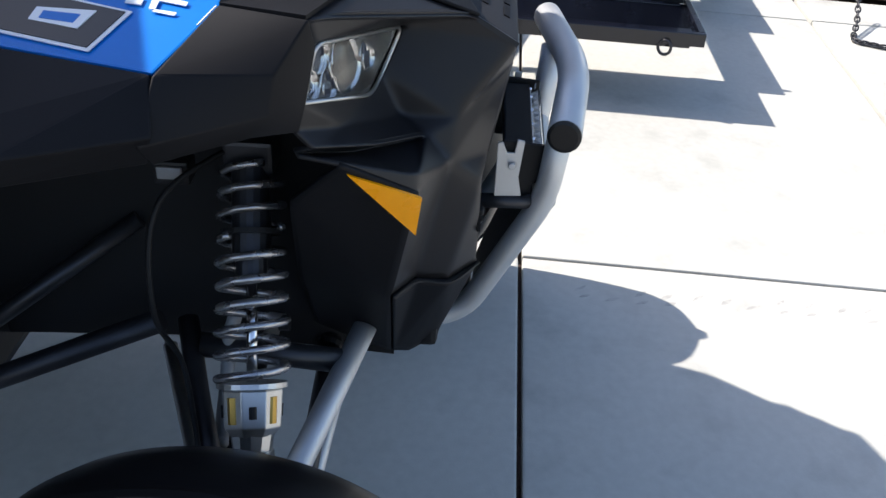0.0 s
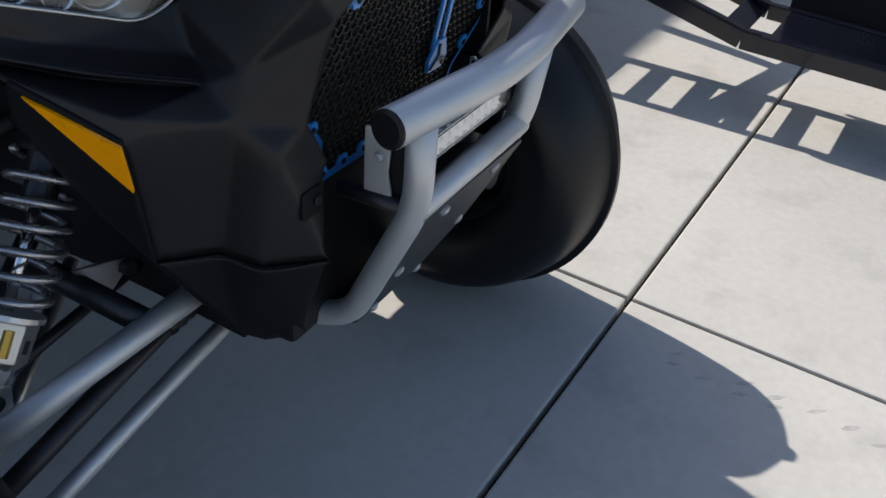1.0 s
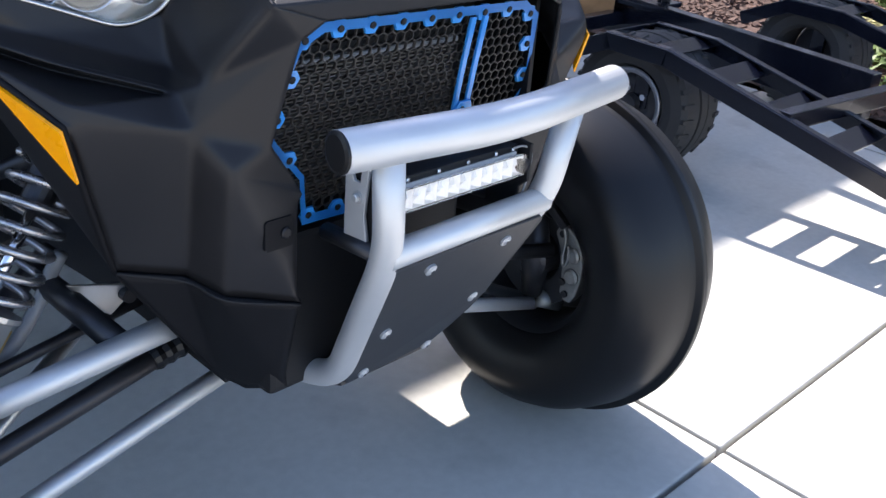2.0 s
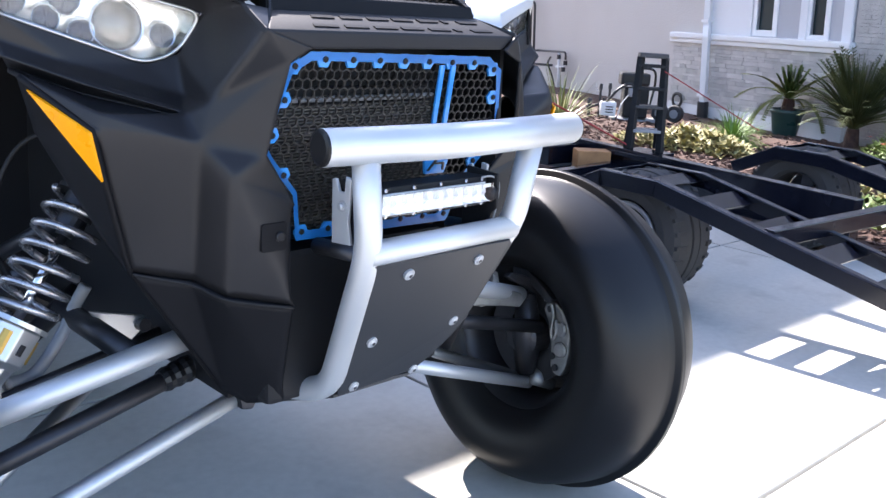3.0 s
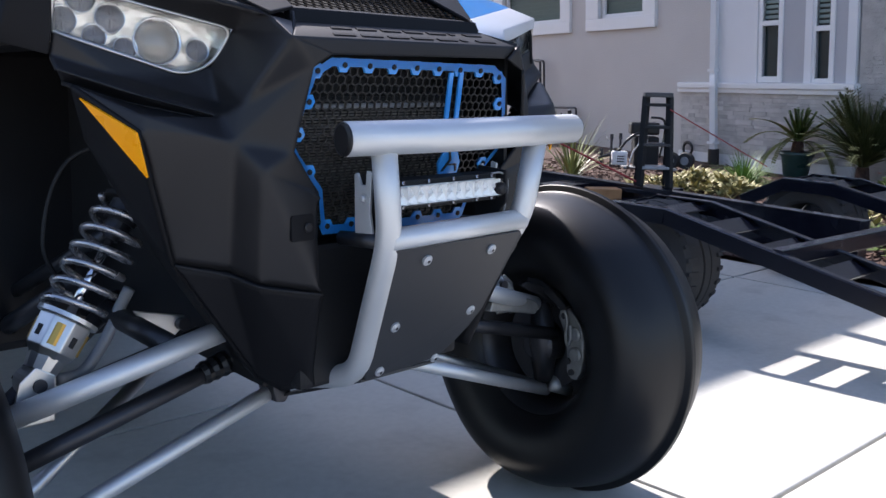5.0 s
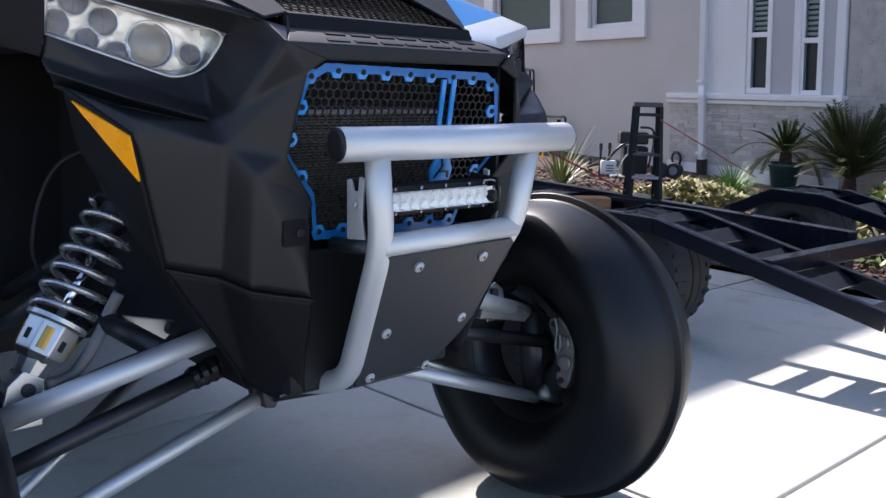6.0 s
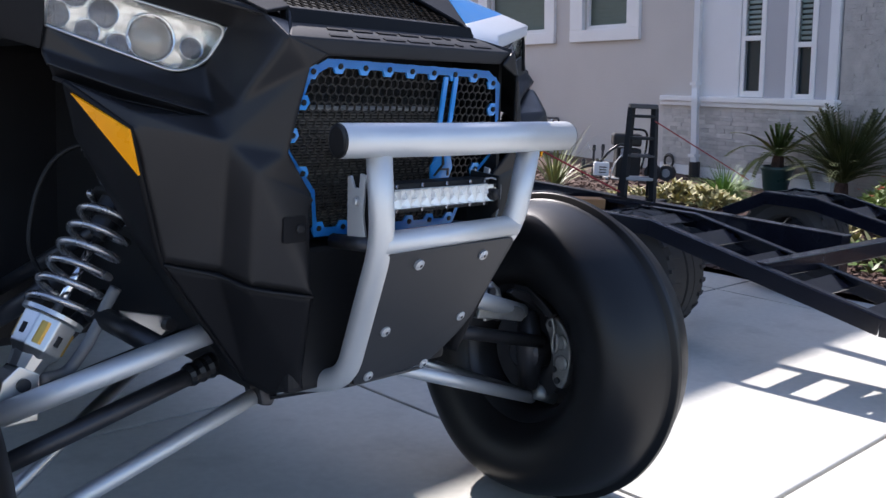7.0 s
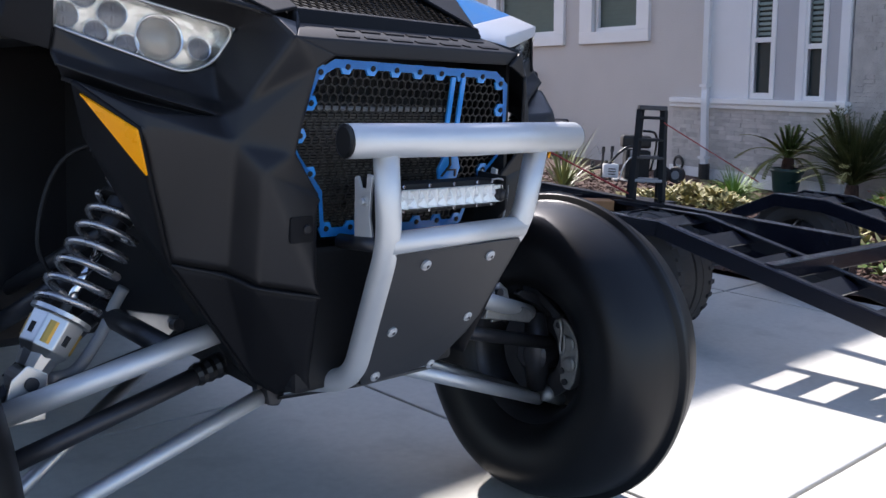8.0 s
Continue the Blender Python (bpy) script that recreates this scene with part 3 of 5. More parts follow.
# hood: centre scoop with honeycomb vent, sloped flanks, fenders
bm = B()
S2 = dict(t0=(-0.285, 0.125, 1.084), t1=(-0.226, 0.150, 1.096), t2=(-0.205, 0.30, 1.168), t3=(-0.25, 0.75, 1.20), m0=(-0.35, 0.26, 1.150), m1=(-0.47, 0.41, 1.182), m3=(-0.47, 1.15, 1.178))
S2.update({k + "m": mirror(v) for k, v in list(S2.items())})
S2.update(t0m=(0.176, 0.148, 1.075), m0m=(0.275, 0.320, 1.167))
shell(bm, S2, ["t0 t1 t2 m0", "m0 t2 t3 m1", "m1 t3 m3", "t0m t1m t2m m0m", "m0m t2m t3m m1m", "m1m t3m m3m", "t2 t2m t3m t3", "t3 t3m m3m m3"], -0.006)
hood = upart("hood", bm, M_HOOD, "black moulded hood centre", bevel=0.004)
bm = B()
slab(bm, [(-0.238, 0.141, 1.070), (0.176, 0.141, 1.068), (0.172, 0.148, 1.095), (-0.234, 0.148, 1.100)], (0, 0.018, 0.004))
upart("scoop_lip", bm, M_HOOD, parent=hood, bevel=0.004)
bm = B()
tube(bm, [Vector(V["c0"]) + Vector((0.004, 0.006, -0.003)), Vector((-0.232, 0.142, 1.077)), Vector((-0.228, 0.151, 1.096)), Vector((-0.207, 0.30, 1.166))], 0.0042, 8)
upart("panel_seam", bm, M_PLASTIC, parent=hood, smooth=True)
bm = B()
slab(bm, [(-0.225, 0.165, 1.088), (0.160, 0.165, 1.088), (0.150, 0.33, 1.155), (-0.225, 0.33, 1.155)], (0, 0.01, -0.01))
upart("vent_backing", bm, M_PLASTIC_D, parent=hood)


def honeycomb(bm, x0, x1, v0, v1, r, wire, place, inside):
    """A sheet of joined hexagon rings; place maps (x, v) to space; inside says where a cell may stand."""
    dx, dv = r * math.sqrt(3), r * 1.5
    row, v = 0, v0
    while v < v1:
        x = x0 + (dx / 2 if row % 2 else 0)
        while x < x1:
            if inside(x, v):
                o = [place(x + r * math.cos(radians(30 + 60 * k)), v + r * math.sin(radians(30 + 60 * k))) for k in range(6)]
                q = [place(x + (r - wire) * math.cos(radians(30 + 60 * k)), v + (r - wire) * math.sin(radians(30 + 60 * k))) for k in range(6)]
                ov, qv = [bm.verts.new(p) for p in o], [bm.verts.new(p) for p in q]
                back = [bm.verts.new(p + Vector((0, 0.004, 0))) for p in q]
                for k in range(6):
                    j = (k + 1) % 6
                    bm.faces.new((ov[k], ov[j], qv[j], qv[k]))
                    bm.faces.new((qv[k], qv[j], back[j], back[k]))
            x += dx
        v += dv
        row += 1
    return bm


bm = B()
honeycomb(bm, -0.21, 0.15, 0.0, 0.15, 0.0095, 0.0020, lambda x, v: Vector((x, 0.168 + v, 1.104 + v * 0.42)), lambda x, v: True)
upart("vent_mesh", bm, M_BLACK_G, "black honeycomb hood vent", parent=hood)

for s in (1, -1):
    # brow above the headlight and the black fender corner
    bm = B()
    P = dict(V, n0=(-0.232, 0.140, 1.078), e2=(-0.516, 0.400, 1.159), m1=(-0.46, 0.40, 1.179))
    nc, nose_c = B(), B()
    if s > 0:
        shell(nc, {k: sided(P[k], s) for k in ("m0", "m1", "e2", "e1")}, ["m0 m1 e2 e1"], -0.006)
        shell(nose_c, {k: sided(P[k], s) for k in ("c0", "n0", "t0")}, ["c0 n0 t0"], -0.006)
    else:
        # the silver and blue side, folded round the lamp
        F = dict(B=(0.174, 0.150, 1.073), C=(0.208, 0.200, 1.101), D=(0.266, 0.175, 1.083), E=(0.246, 0.153, 1.060), F=(0.502, 0.300, 1.121), G=(0.505, 0.372, 1.146), H=(0.275, 0.320, 1.167),
                 I=(0.505, 0.430, 1.157), J=(0.390, 0.410, 1.182), K=(0.361, 0.235, 1.076), L=(0.503, 0.302, 1.105), M=(0.194, 0.071, 1.051), N=(0.265, 0.226, 1.068))
        shell(bm, {k: F[k] for k in "BCDEFGKL"}, ["C G F D", "B C D E", "D F L K E"], -0.006)
        shell(nc, {k: F[k] for k in "CHJIG"}, ["C H J I G"], -0.006)
        moulded(nose_c, {k: F[k] for k in "MBEN"}, ["M B E", "M E N"], -0.005, 2, 0)
    upart("fender_top", nc, M_HOOD if s > 0 else M_BLUE)
    upart("nose_corner", nose_c, M_PLASTIC)
    if s < 0:
        upart("headlight_brow", bm, M_SILVER_P, "silver brow above headlight", bevel=0.0025, smooth=True)
    bm = B()
    P = dict(h0=V["h0"], h4=V["h4"], e1=(-0.545, 0.303, 1.160), f0=(-0.574, 0.336, 1.108), f1=(-0.582, 0.342, 1.070), b3=V["b3"], e2=(-0.516, 0.400, 1.159), g0=(-0.622, 0.444, 1.121), g1=(-0.665, 0.455, 1.066),
             l0=(-0.590, 0.362, 1.048), l1=(-0.635, 0.452, 1.035))
    if s < 0:
        P.update(h0=(-0.524, 0.304, 1.030), h4=(-0.522, 0.306, 1.100), b3=(-0.53, 0.322, 1.028), e1=(-0.524, 0.312, 1.102), e2=(-0.525, 0.43, 1.152), f0=(-0.556, 0.350, 1.090), f1=(-0.566, 0.354, 1.060), g0=(-0.590, 0.462, 1.105), g1=(-0.604, 0.462, 1.064), l1=(-0.598, 0.456, 1.035), l0=(-0.585, 0.370, 1.046))
    shell(bm, {k: sided(v, s, CR) for k, v in P.items()}, ["h4 e1 f0 f1 b3 h0", "e1 e2 g0 f0", "f0 g0 g1 f1", "f1 g1 l1 l0", "b3 f1 l0"], -0.006)
    upart("fender_corner", bm, M_HOOD, "black plastic fender corner", bevel=0.008, smooth=True)
    bm = B()
    P = dict(e2=(-0.516, 0.400, 1.159), m1=(-0.46, 0.40, 1.179), m2=(-0.40, 1.0, 1.198), g0=(-0.616, 0.445, 1.123), g2=(-0.50, 1.0, 1.1618), gA=(-0.584, 0.634, 1.134))
    shell(bm, {k: sided(v, s) for k, v in P.items()}, ["e2 m1 m2 g2 gA g0"], -0.006)
    panel = upart("fender_panel", bm, M_BLUE_P, "gloss blue fender panel with black and white graphics", bevel=0.004)
    bm = B()
    P = dict(g0=(-0.618, 0.447, 1.119), gA=(-0.588, 0.634, 1.129), g2=(-0.50, 1.0, 1.160), k0=(-0.660, 0.440, 1.076), kA=(-0.740, 0.570, 1.080), kB=(-0.785, 0.72, 1.084), kC=(-0.80, 1.15, 1.080),
             l0=(-0.637, 0.456, 1.037), lA=(-0.715, 0.585, 1.042), lB=(-0.760, 0.73, 1.050), lC=(-0.775, 1.15, 1.045))
    shell(bm, {k: sided(v, s) for k, v in P.items()}, ["g0 kA k0", "g0 gA kB kA", "gA g2 kC kB", "k0 kA lA l0", "kA kB lB lA", "kB kC lC lB"], -0.006)
    upart("fender_flare", bm, M_HOOD, "black plastic fender flare", bevel=0.006)
    bm = B()
    slab(bm, [sided(p, s, CS) for p in ((-0.45, 0.93, 0.58), (-0.80, 0.93, 0.58), (-0.81, 0.88, 1.05), (-0.45, 0.88, 1.09))], (0, 0.05, 0))
    upart("rear_arch", bm, M_PLASTIC, "black plastic rear of wheel arch", bevel=0.008)
    # hidden sheet added so that no sun leaks between the fender panels
    bm = B()
    slab(bm, [sided(p, s, CS) for p in ((-0.25, 0.34, 1.045), (-0.58, 0.375, 1.040), (-0.69, 0.585, 1.030), (-0.735, 0.73, 1.020), (-0.74, 0.92, 1.010), (-0.25, 0.92, 1.060))], (0, 0, 0.010))
    upart("fender_liner", bm, M_PLASTIC_D, "black sheet added under the fender to stop sun leaks")
    if s > 0:
        # graphics: a framed block on the blue panel
        up = Vector((-0.339, 0.005, 0.941))
        GRAPHICS = (
            (((-0.531, 0.488, 1.153), (-0.593, 0.516, 1.131), (-0.559, 0.670, 1.142), (-0.494, 0.646, 1.166)), M_WHITE_P, 0.0030),
            (((-0.5335, 0.4945, 1.1525), (-0.588, 0.519, 1.133), (-0.556, 0.666, 1.1435), (-0.499, 0.642, 1.164)), M_BLACK_P, 0.0039),
            (((-0.551, 0.592, 1.145), (-0.532, 0.589, 1.152), (-0.535, 0.524, 1.152), (-0.563, 0.536, 1.142)), M_WHITE_P, 0.0048),
            (((-0.549, 0.581, 1.146), (-0.539, 0.579, 1.150), (-0.542, 0.539, 1.149), (-0.555, 0.543, 1.144)), M_BLUE_P, 0.0057),
            (((-0.511, 0.499, 1.161), (-0.509, 0.481, 1.161), (-0.520, 0.482, 1.157), (-0.518, 0.500, 1.158)), M_WHITE_P, 0.0030),
            (((-0.505, 0.466, 1.163), (-0.513, 0.433, 1.160), (-0.519, 0.434, 1.158), (-0.512, 0.466, 1.160)), M_WHITE_P, 0.0030),
            (((-0.512, 0.472, 1.160), (-0.512, 0.464, 1.160), (-0.526, 0.465, 1.155), (-0.526, 0.472, 1.155)), M_WHITE_P, 0.0034),
            (((-0.526, 0.465, 1.155), (-0.530, 0.441, 1.154), (-0.534, 0.443, 1.152), (-0.530, 0.468, 1.154)), M_WHITE_P, 0.0030),
            (((-0.547, 0.4150, 1.148), (-0.516, 0.4020, 1.159), (-0.516, 0.4035, 1.159), (-0.547, 0.4165, 1.148)), M_WHITE_P, 0.0030),
        )
        for quad, mt, lift in GRAPHICS:
            bm = B()
            slab(bm, [Vector(q) + up * lift for q in quad], up * -0.0012)
            upart("decal", bm, mt, parent=panel)

    # headlight
    bm = B()
    mid = sum((Vector(V[k]) for k in ("h0", "h1", "h2", "h3", "h4")), Vector()) / 5
    slab(bm, [sided(mid + (Vector(V[k]) - mid) * 1.10, s, CR) + Vector((0, 0.045, -0.004)) for k in ("h0", "h1", "h2", "h3", "h4")], (0, 0.008, 0))
    lamp = upart("headlight", bm, M_REFLECTOR, "clear headlight with clustered round lamps")
    bm = B()
    front = [sided(V[k], s, CR) + Vector((0, 0.005, 0)) for k in ("h0", "h1", "h2", "h3", "h4")]
    rear = [sided(mid + (Vector(V[k]) - mid) * 1.02, s, CR) + Vector((0, 0.044, -0.004)) for k in ("h0", "h1", "h2", "h3", "h4")]
    fv, rv = [bm.verts.new(p) for p in front], [bm.verts.new(p) for p in rear]
    bmesh.ops.solidify(bm, geom=[bm.faces.new((fv[k], fv[(k + 1) % 5], rv[(k + 1) % 5], rv[k])) for k in range(5)], thickness=0.002)
    upart("bowl", bm, M_REFLECTOR, parent=lamp)
    bm = B()
    rim_pts = [sided(V[k], s, CR) + Vector((0, -0.002, 0)) for k in ("h0", "h1", "h2", "h3", "h4", "h0")]
    tube(bm, rounded(rim_pts, 0.022, 5), 0.0026, 8)
    upart("bezel", bm, M_ALU_R, parent=lamp, smooth=True)
    bm = B()
    slab(bm, [sided(V[k], s, CR) + Vector((0, 0.003, 0)) for k in ("h0", "h1", "h2", "h3", "h4")], (0, 0.003, 0))
    lens = upart("lens", bm, M_LENS_H, "clear moulded lens", parent=lamp)
    lens.visible_shadow = False
    edge = (Vector(V["h1"]) - Vector(V["h0"])).normalized()
    for (f, up, r, big) in ((0.90, 0.042, 0.036, 1), (0.10, 0.026, 0.021, 0), (0.26, 0.066, 0.022, 0), (0.50, 0.052, 0.022, 0), (0.36, 0.018, 0.018, 0), (0.62, 0.016, 0.018, 0), (1.26, 0.050, 0.018, 0), (0.60, 0.090, 0.014, 0), (0.06, 0.062, 0.012, 0)):
        c = Vector(V["h0"]) + edge * (0.175 * f + 0.012) + Vector((0, 0.036, up))
        face = Vector((-0.30, -0.94, 0.12)).normalized()
        m = face.to_track_quat("Z", "Y").to_matrix()
        ring = B()
        lathe(ring, [(r, 0.0), (r, 0.013), (r * 0.96, 0.015), (r * 0.92, 0.006), (r * 0.3, 0.002)], (0, 0, 0), "z", 28)
        for v in ring.verts:
            v.co = sided(m @ v.co + c, s, CR)
        upart("lamp_ring", ring, M_CHROME, parent=lamp, smooth=True)
        dome = B()
        bmesh.ops.create_uvsphere(dome, u_segments=16 if big else 44, v_segments=10, radius=r * 0.88)
        for v in dome.verts:
            q = v.co.copy()
            q.z = q.z * 0.45 + 0.006 + (0 if big else 0.0011 * math.cos(q.x * 1150))
            v.co = sided(m @ q + c, s, CR)
        upart("lamp_bulb", dome, M_DOME_B if big else M_DOME, parent=lamp, smooth=True)


# grille: blue frame with bolts, honeycomb mesh, stripe, radiator core
GC = -0.025           # middle of the grille


def gpos(x, z, out=0.0):
    return Vector((x, 0.092 + (1.012 - z) * 0.225 - out, z - (x - GC) * 0.018))


GO = [(-0.204, 1.021), (-0.239, 1.000), (-0.250, 0.950), (-0.262, 0.892), (-0.250, 0.870), (-0.199, 0.816), (-0.190, 0.775), (-0.182, 0.745)]
GI = [(-0.200, 1.0085), (-0.229, 0.992), (-0.242, 0.948), (-0.255, 0.890), (-0.244, 0.875), (-0.193, 0.821), (-0.183, 0.780), (-0.177, 0.760)]
outer = GO + [(2 * GC - x, z) for x, z in reversed(GO)]
inner = GI + [(2 * GC - x, z) for x, z in reversed(GI)]
bm = B()
ov = [bm.verts.new(gpos(x, z, 0.004)) for x, z in outer]
iv = [bm.verts.new(gpos(x, z, 0.004)) for x, z in inner]
fs = []
for k in range(len(ov)):
    j = (k + 1) % len(ov)
    fs.append(bm.faces.new((ov[k], ov[j], iv[j], iv[k])))
bmesh.ops.solidify(bm, geom=fs, thickness=0.005)
grille = upart("grille_frame", bm, M_BLUE, "blue metal grille frame with bolt tabs")


tabs = [(-0.0285 + 0.0497 * (k - 4), 1.0108 - (0.010 if k in (0, 8) else 0)) for k in range(9)]
side_tabs = [(-0.237, 0.955), (-0.249, 0.906), (-0.221, 0.848)]
tabs += side_tabs + [(2 * GC - x - 0.004, z) for x, z in side_tabs] + [(-0.174 + 0.0493 * k, 0.7585) for k in range(7)]
TILT = Matrix.Rotation(math.atan(0.20), 3, "X")
for x, z in tabs:
    bm = B()
    slab(bm, [gpos(x + 0.0125 * math.cos(radians(60 * k)), z + 0.0125 * math.sin(radians(60 * k)), 0.0030) for k in range(6)], (0, 0.004, 0))
    tab = upart("tab", bm, M_BLUE, parent=grille)
    bm = B()
    lathe(bm, [(0.0046, -0.001), (0.0046, 0.0010), (0.0026, 0.0016)], (0, 0, 0), "y", 8)
    for v in bm.verts:
        v.co = gpos(x, z, 0.0046) + TILT @ (v.co * Vector((1, -1, 1)))
    upart("bolt", bm, M_PLASTIC_D, parent=grille)


def half_width(z):
    for (xa, za), (xb, zb) in zip(GO, GO[1:]):
        if zb <= z <= za:
            return GC - (xa + (xb - xa) * (za - z) / (za - zb))
    return 0.17


bm = B()
honeycomb(bm, -0.28, 0.24, 0.757, 1.004, 0.0086, 0.0009, lambda x, v: gpos(x, v, -0.002), lambda x, v: abs(x - GC) < half_width(v) - 0.010)
upart("grille_mesh", bm, M_MESH, "black honeycomb mesh", parent=grille)
for dx in (0.0, 0.024):
    bm = B()
    slab(bm, [gpos(0.045 + dx, 1.006, 0.007), gpos(0.055 + dx, 1.006, 0.007), gpos(0.059 + dx, 0.931, 0.007), gpos(0.064 + dx, 0.870, 0.007), gpos(0.055 + dx, 0.870, 0.007), gpos(0.050 + dx, 0.931, 0.007)], (0, 0.005, 0))
    upart("stripe", bm, M_BLUE, parent=grille, bevel=0.0015)
bm = B()
slab(bm, [gpos(0.062, 0.884, 0.010), gpos(0.085, 0.884, 0.010), gpos(0.101, 0.853, 0.010), gpos(0.096, 0.832, 0.010), gpos(0.054, 0.832, 0.010), gpos(0.048, 0.852, 0.010)], (0, 0.006, 0))
badge = upart("badge", bm, M_BLUE, "blue angular badge with black lines", parent=grille, bevel=0.0015)
bm = B()
slab(bm, [gpos(0.067, 0.876, 0.0125), gpos(0.072, 0.858, 0.0125), gpos(0.055, 0.838, 0.0125), gpos(0.059, 0.838, 0.0125), gpos(0.068, 0.848, 0.0125), gpos(0.087, 0.848, 0.0125), gpos(0.089, 0.838, 0.0125), gpos(0.092, 0.838, 0.0125), gpos(0.090, 0.851, 0.0125), gpos(0.071, 0.851, 0.0125), gpos(0.076, 0.858, 0.0125), gpos(0.070, 0.877, 0.0125)], (0, 0.0025, 0))
upart("badge_line", bm, M_BLACK_P, parent=grille)
bm = B()
slab(bm, [(-0.268, 0.222, 0.68), (0.225, 0.222, 0.68), (0.225, 0.222, 1.045), (-0.268, 0.222, 1.045)], (0, 0.008, 0))
upart("grille_shroud", bm, M_PLASTIC_D, "black shroud behind the grille")
bm = B()
box(bm, (0.205, 0.165, 0.87), (0.008, 0.12, 0.34))
upart("shroud_side", bm, M_PLASTIC_D)
bm = B()
box(bm, (CX, 0.20, 0.61), (0.36, 0.07, 0.24))
upart("front_crossmember", bm, M_PLASTIC_D, "black front cross member", bevel=0.01)
# radiator core with header tank and fins
bm = B()
box(bm, (-0.075, 0.205, 0.860), (0.40, 0.024, 0.21))
core = upart("radiator", bm, M_PLASTIC_D, "dark radiator core behind the grille")
bm = B()
tube(bm, [(-0.262, 0.180, 0.950), (0.120, 0.180, 0.950)], 0.0045, 8)
upart("header_rail", bm, M_GREY_P, parent=core)
for k in range(38):
    bm = B()
    box(bm, (-0.071, 0.187, 0.762 + k * 0.0048), (0.382, 0.008, 0.0022))
    upart("fin", bm, M_FIN, parent=core)

# bumper
bm = B()
tube(bm, rounded([(-0.256, -0.005, 0.908), (-0.045, -0.032, 0.908), (0.045, -0.032, 0.909), (0.262, -0.001, 0.908)], 0.05, 6), 0.0252, 24)
bumper = upart("bumper", bm, M_ALU, "welded aluminium tube front bumper", smooth=False)
for p in bumper.data.polygons:
    p.use_smooth = len(p.vertices) == 4
for s in (1, -1):
    e = Vector((-0.256, -0.005, 0.908)) if s > 0 else Vector((0.262, -0.001, 0.908))
    d = Vector((-0.99, 0.146, 0)) if s > 0 else Vector((0.99, 0.146, 0))
    bm = B()
    tube(bm, [e - d * 0.004, e + d * 0.003, e + d * 0.005], [0.0249, 0.0246, 0.020], 20)
    upart("end_cap", bm, M_RUBBER, "black rubber end cap", parent=bumper)
    bm = B()
    legs = ((-0.184, -0.008, 0.890), (-0.164, 0.004, 0.757), (-0.135, 0.124, 0.510), (-0.160, 0.30, 0.474)) if s > 0 else ((0.156, -0.008, 0.890), (0.136, 0.004, 0.757), (0.062, 0.114, 0.590), (0.018, 0.158, 0.515), (0.010, 0.30, 0.478))
    tube(bm, rounded([Vector(p) for p in legs], 0.045, 6), 0.0196, 18)
    post = upart("post", bm, M_ALU, parent=bumper)
    for p in post.data.polygons:
        p.use_smooth = len(p.vertices) == 4
    bm = B()
    tube(bm, [sided((-0.163, 0.016, 0.748), s, CB), sided((-0.160, 0.125, 0.743), s, CB)], 0.0120, 14)
    upart("stay", bm, M_STEEL_D, "dark steel stay", parent=bumper, smooth=True)
bm = B()
tube(bm, [(-0.166, 0.006, 0.752), (0.136, 0.006, 0.756)], 0.0185, 18)
upart("cross_tube", bm, M_ALU, parent=bumper, smooth=True)
bm = B()
PT = [(-0.161, -0.006, 0.737), (0.118, -0.010, 0.739), (0.124, -0.008, 0.732), (0.098, 0.061, 0.596), (0.082, 0.076, 0.566), (0.062, 0.090, 0.541), (0.030, 0.105, 0.512), (-0.128, 0.110, 0.502), (-0.137, 0.103, 0.520), (-0.163, -0.002, 0.731)]
slab(bm, PT, (0, 0.0045, 0.002))
plate = upart("skid_plate", bm, M_PLATE, "matt black bolted skid plate", parent=bumper, bevel=0.001)
bm = B()
slab(bm, [(-0.135, 0.113, 0.500), (0.034, 0.113, 0.500), (0.050, 0.32, 0.432), (-0.165, 0.32, 0.432)], (0, 0.001, 0.005))
upart("belly_plate", bm, M_PLATE, parent=bumper, bevel=0.001)
for (x, y, z) in ((-0.088, 0.003, 0.713), (0.058, 0.002, 0.714), (-0.105, 0.061, 0.598), (0.068, 0.060, 0.599), (-0.104, 0.103, 0.515), (0.024, 0.105, 0.513)):
    face = Vector((0, -0.89, -0.45)).normalized()
    q = face.to_track_quat("Z", "Y").to_matrix()
    for nm, prof, mt in (("washer", [(0.0092, -0.004), (0.0092, 0.0010), (0.0084, 0.0016)], M_ZINC), ("bolt_head", [(0.0060, 0.0), (0.0060, 0.0024), (0.0042, 0.0036)], M_ZINC), ("socket", [(0.0030, 0.0030), (0.0030, 0.0040)], M_STEEL_D)):
        bm = B()
        lathe(bm, prof, (0, 0, 0), "z", 14)
        for v in bm.verts:
            v.co = q @ v.co + Vector((x, y, z)) + face * 0.001
        upart(nm, bm, mt, parent=plate)

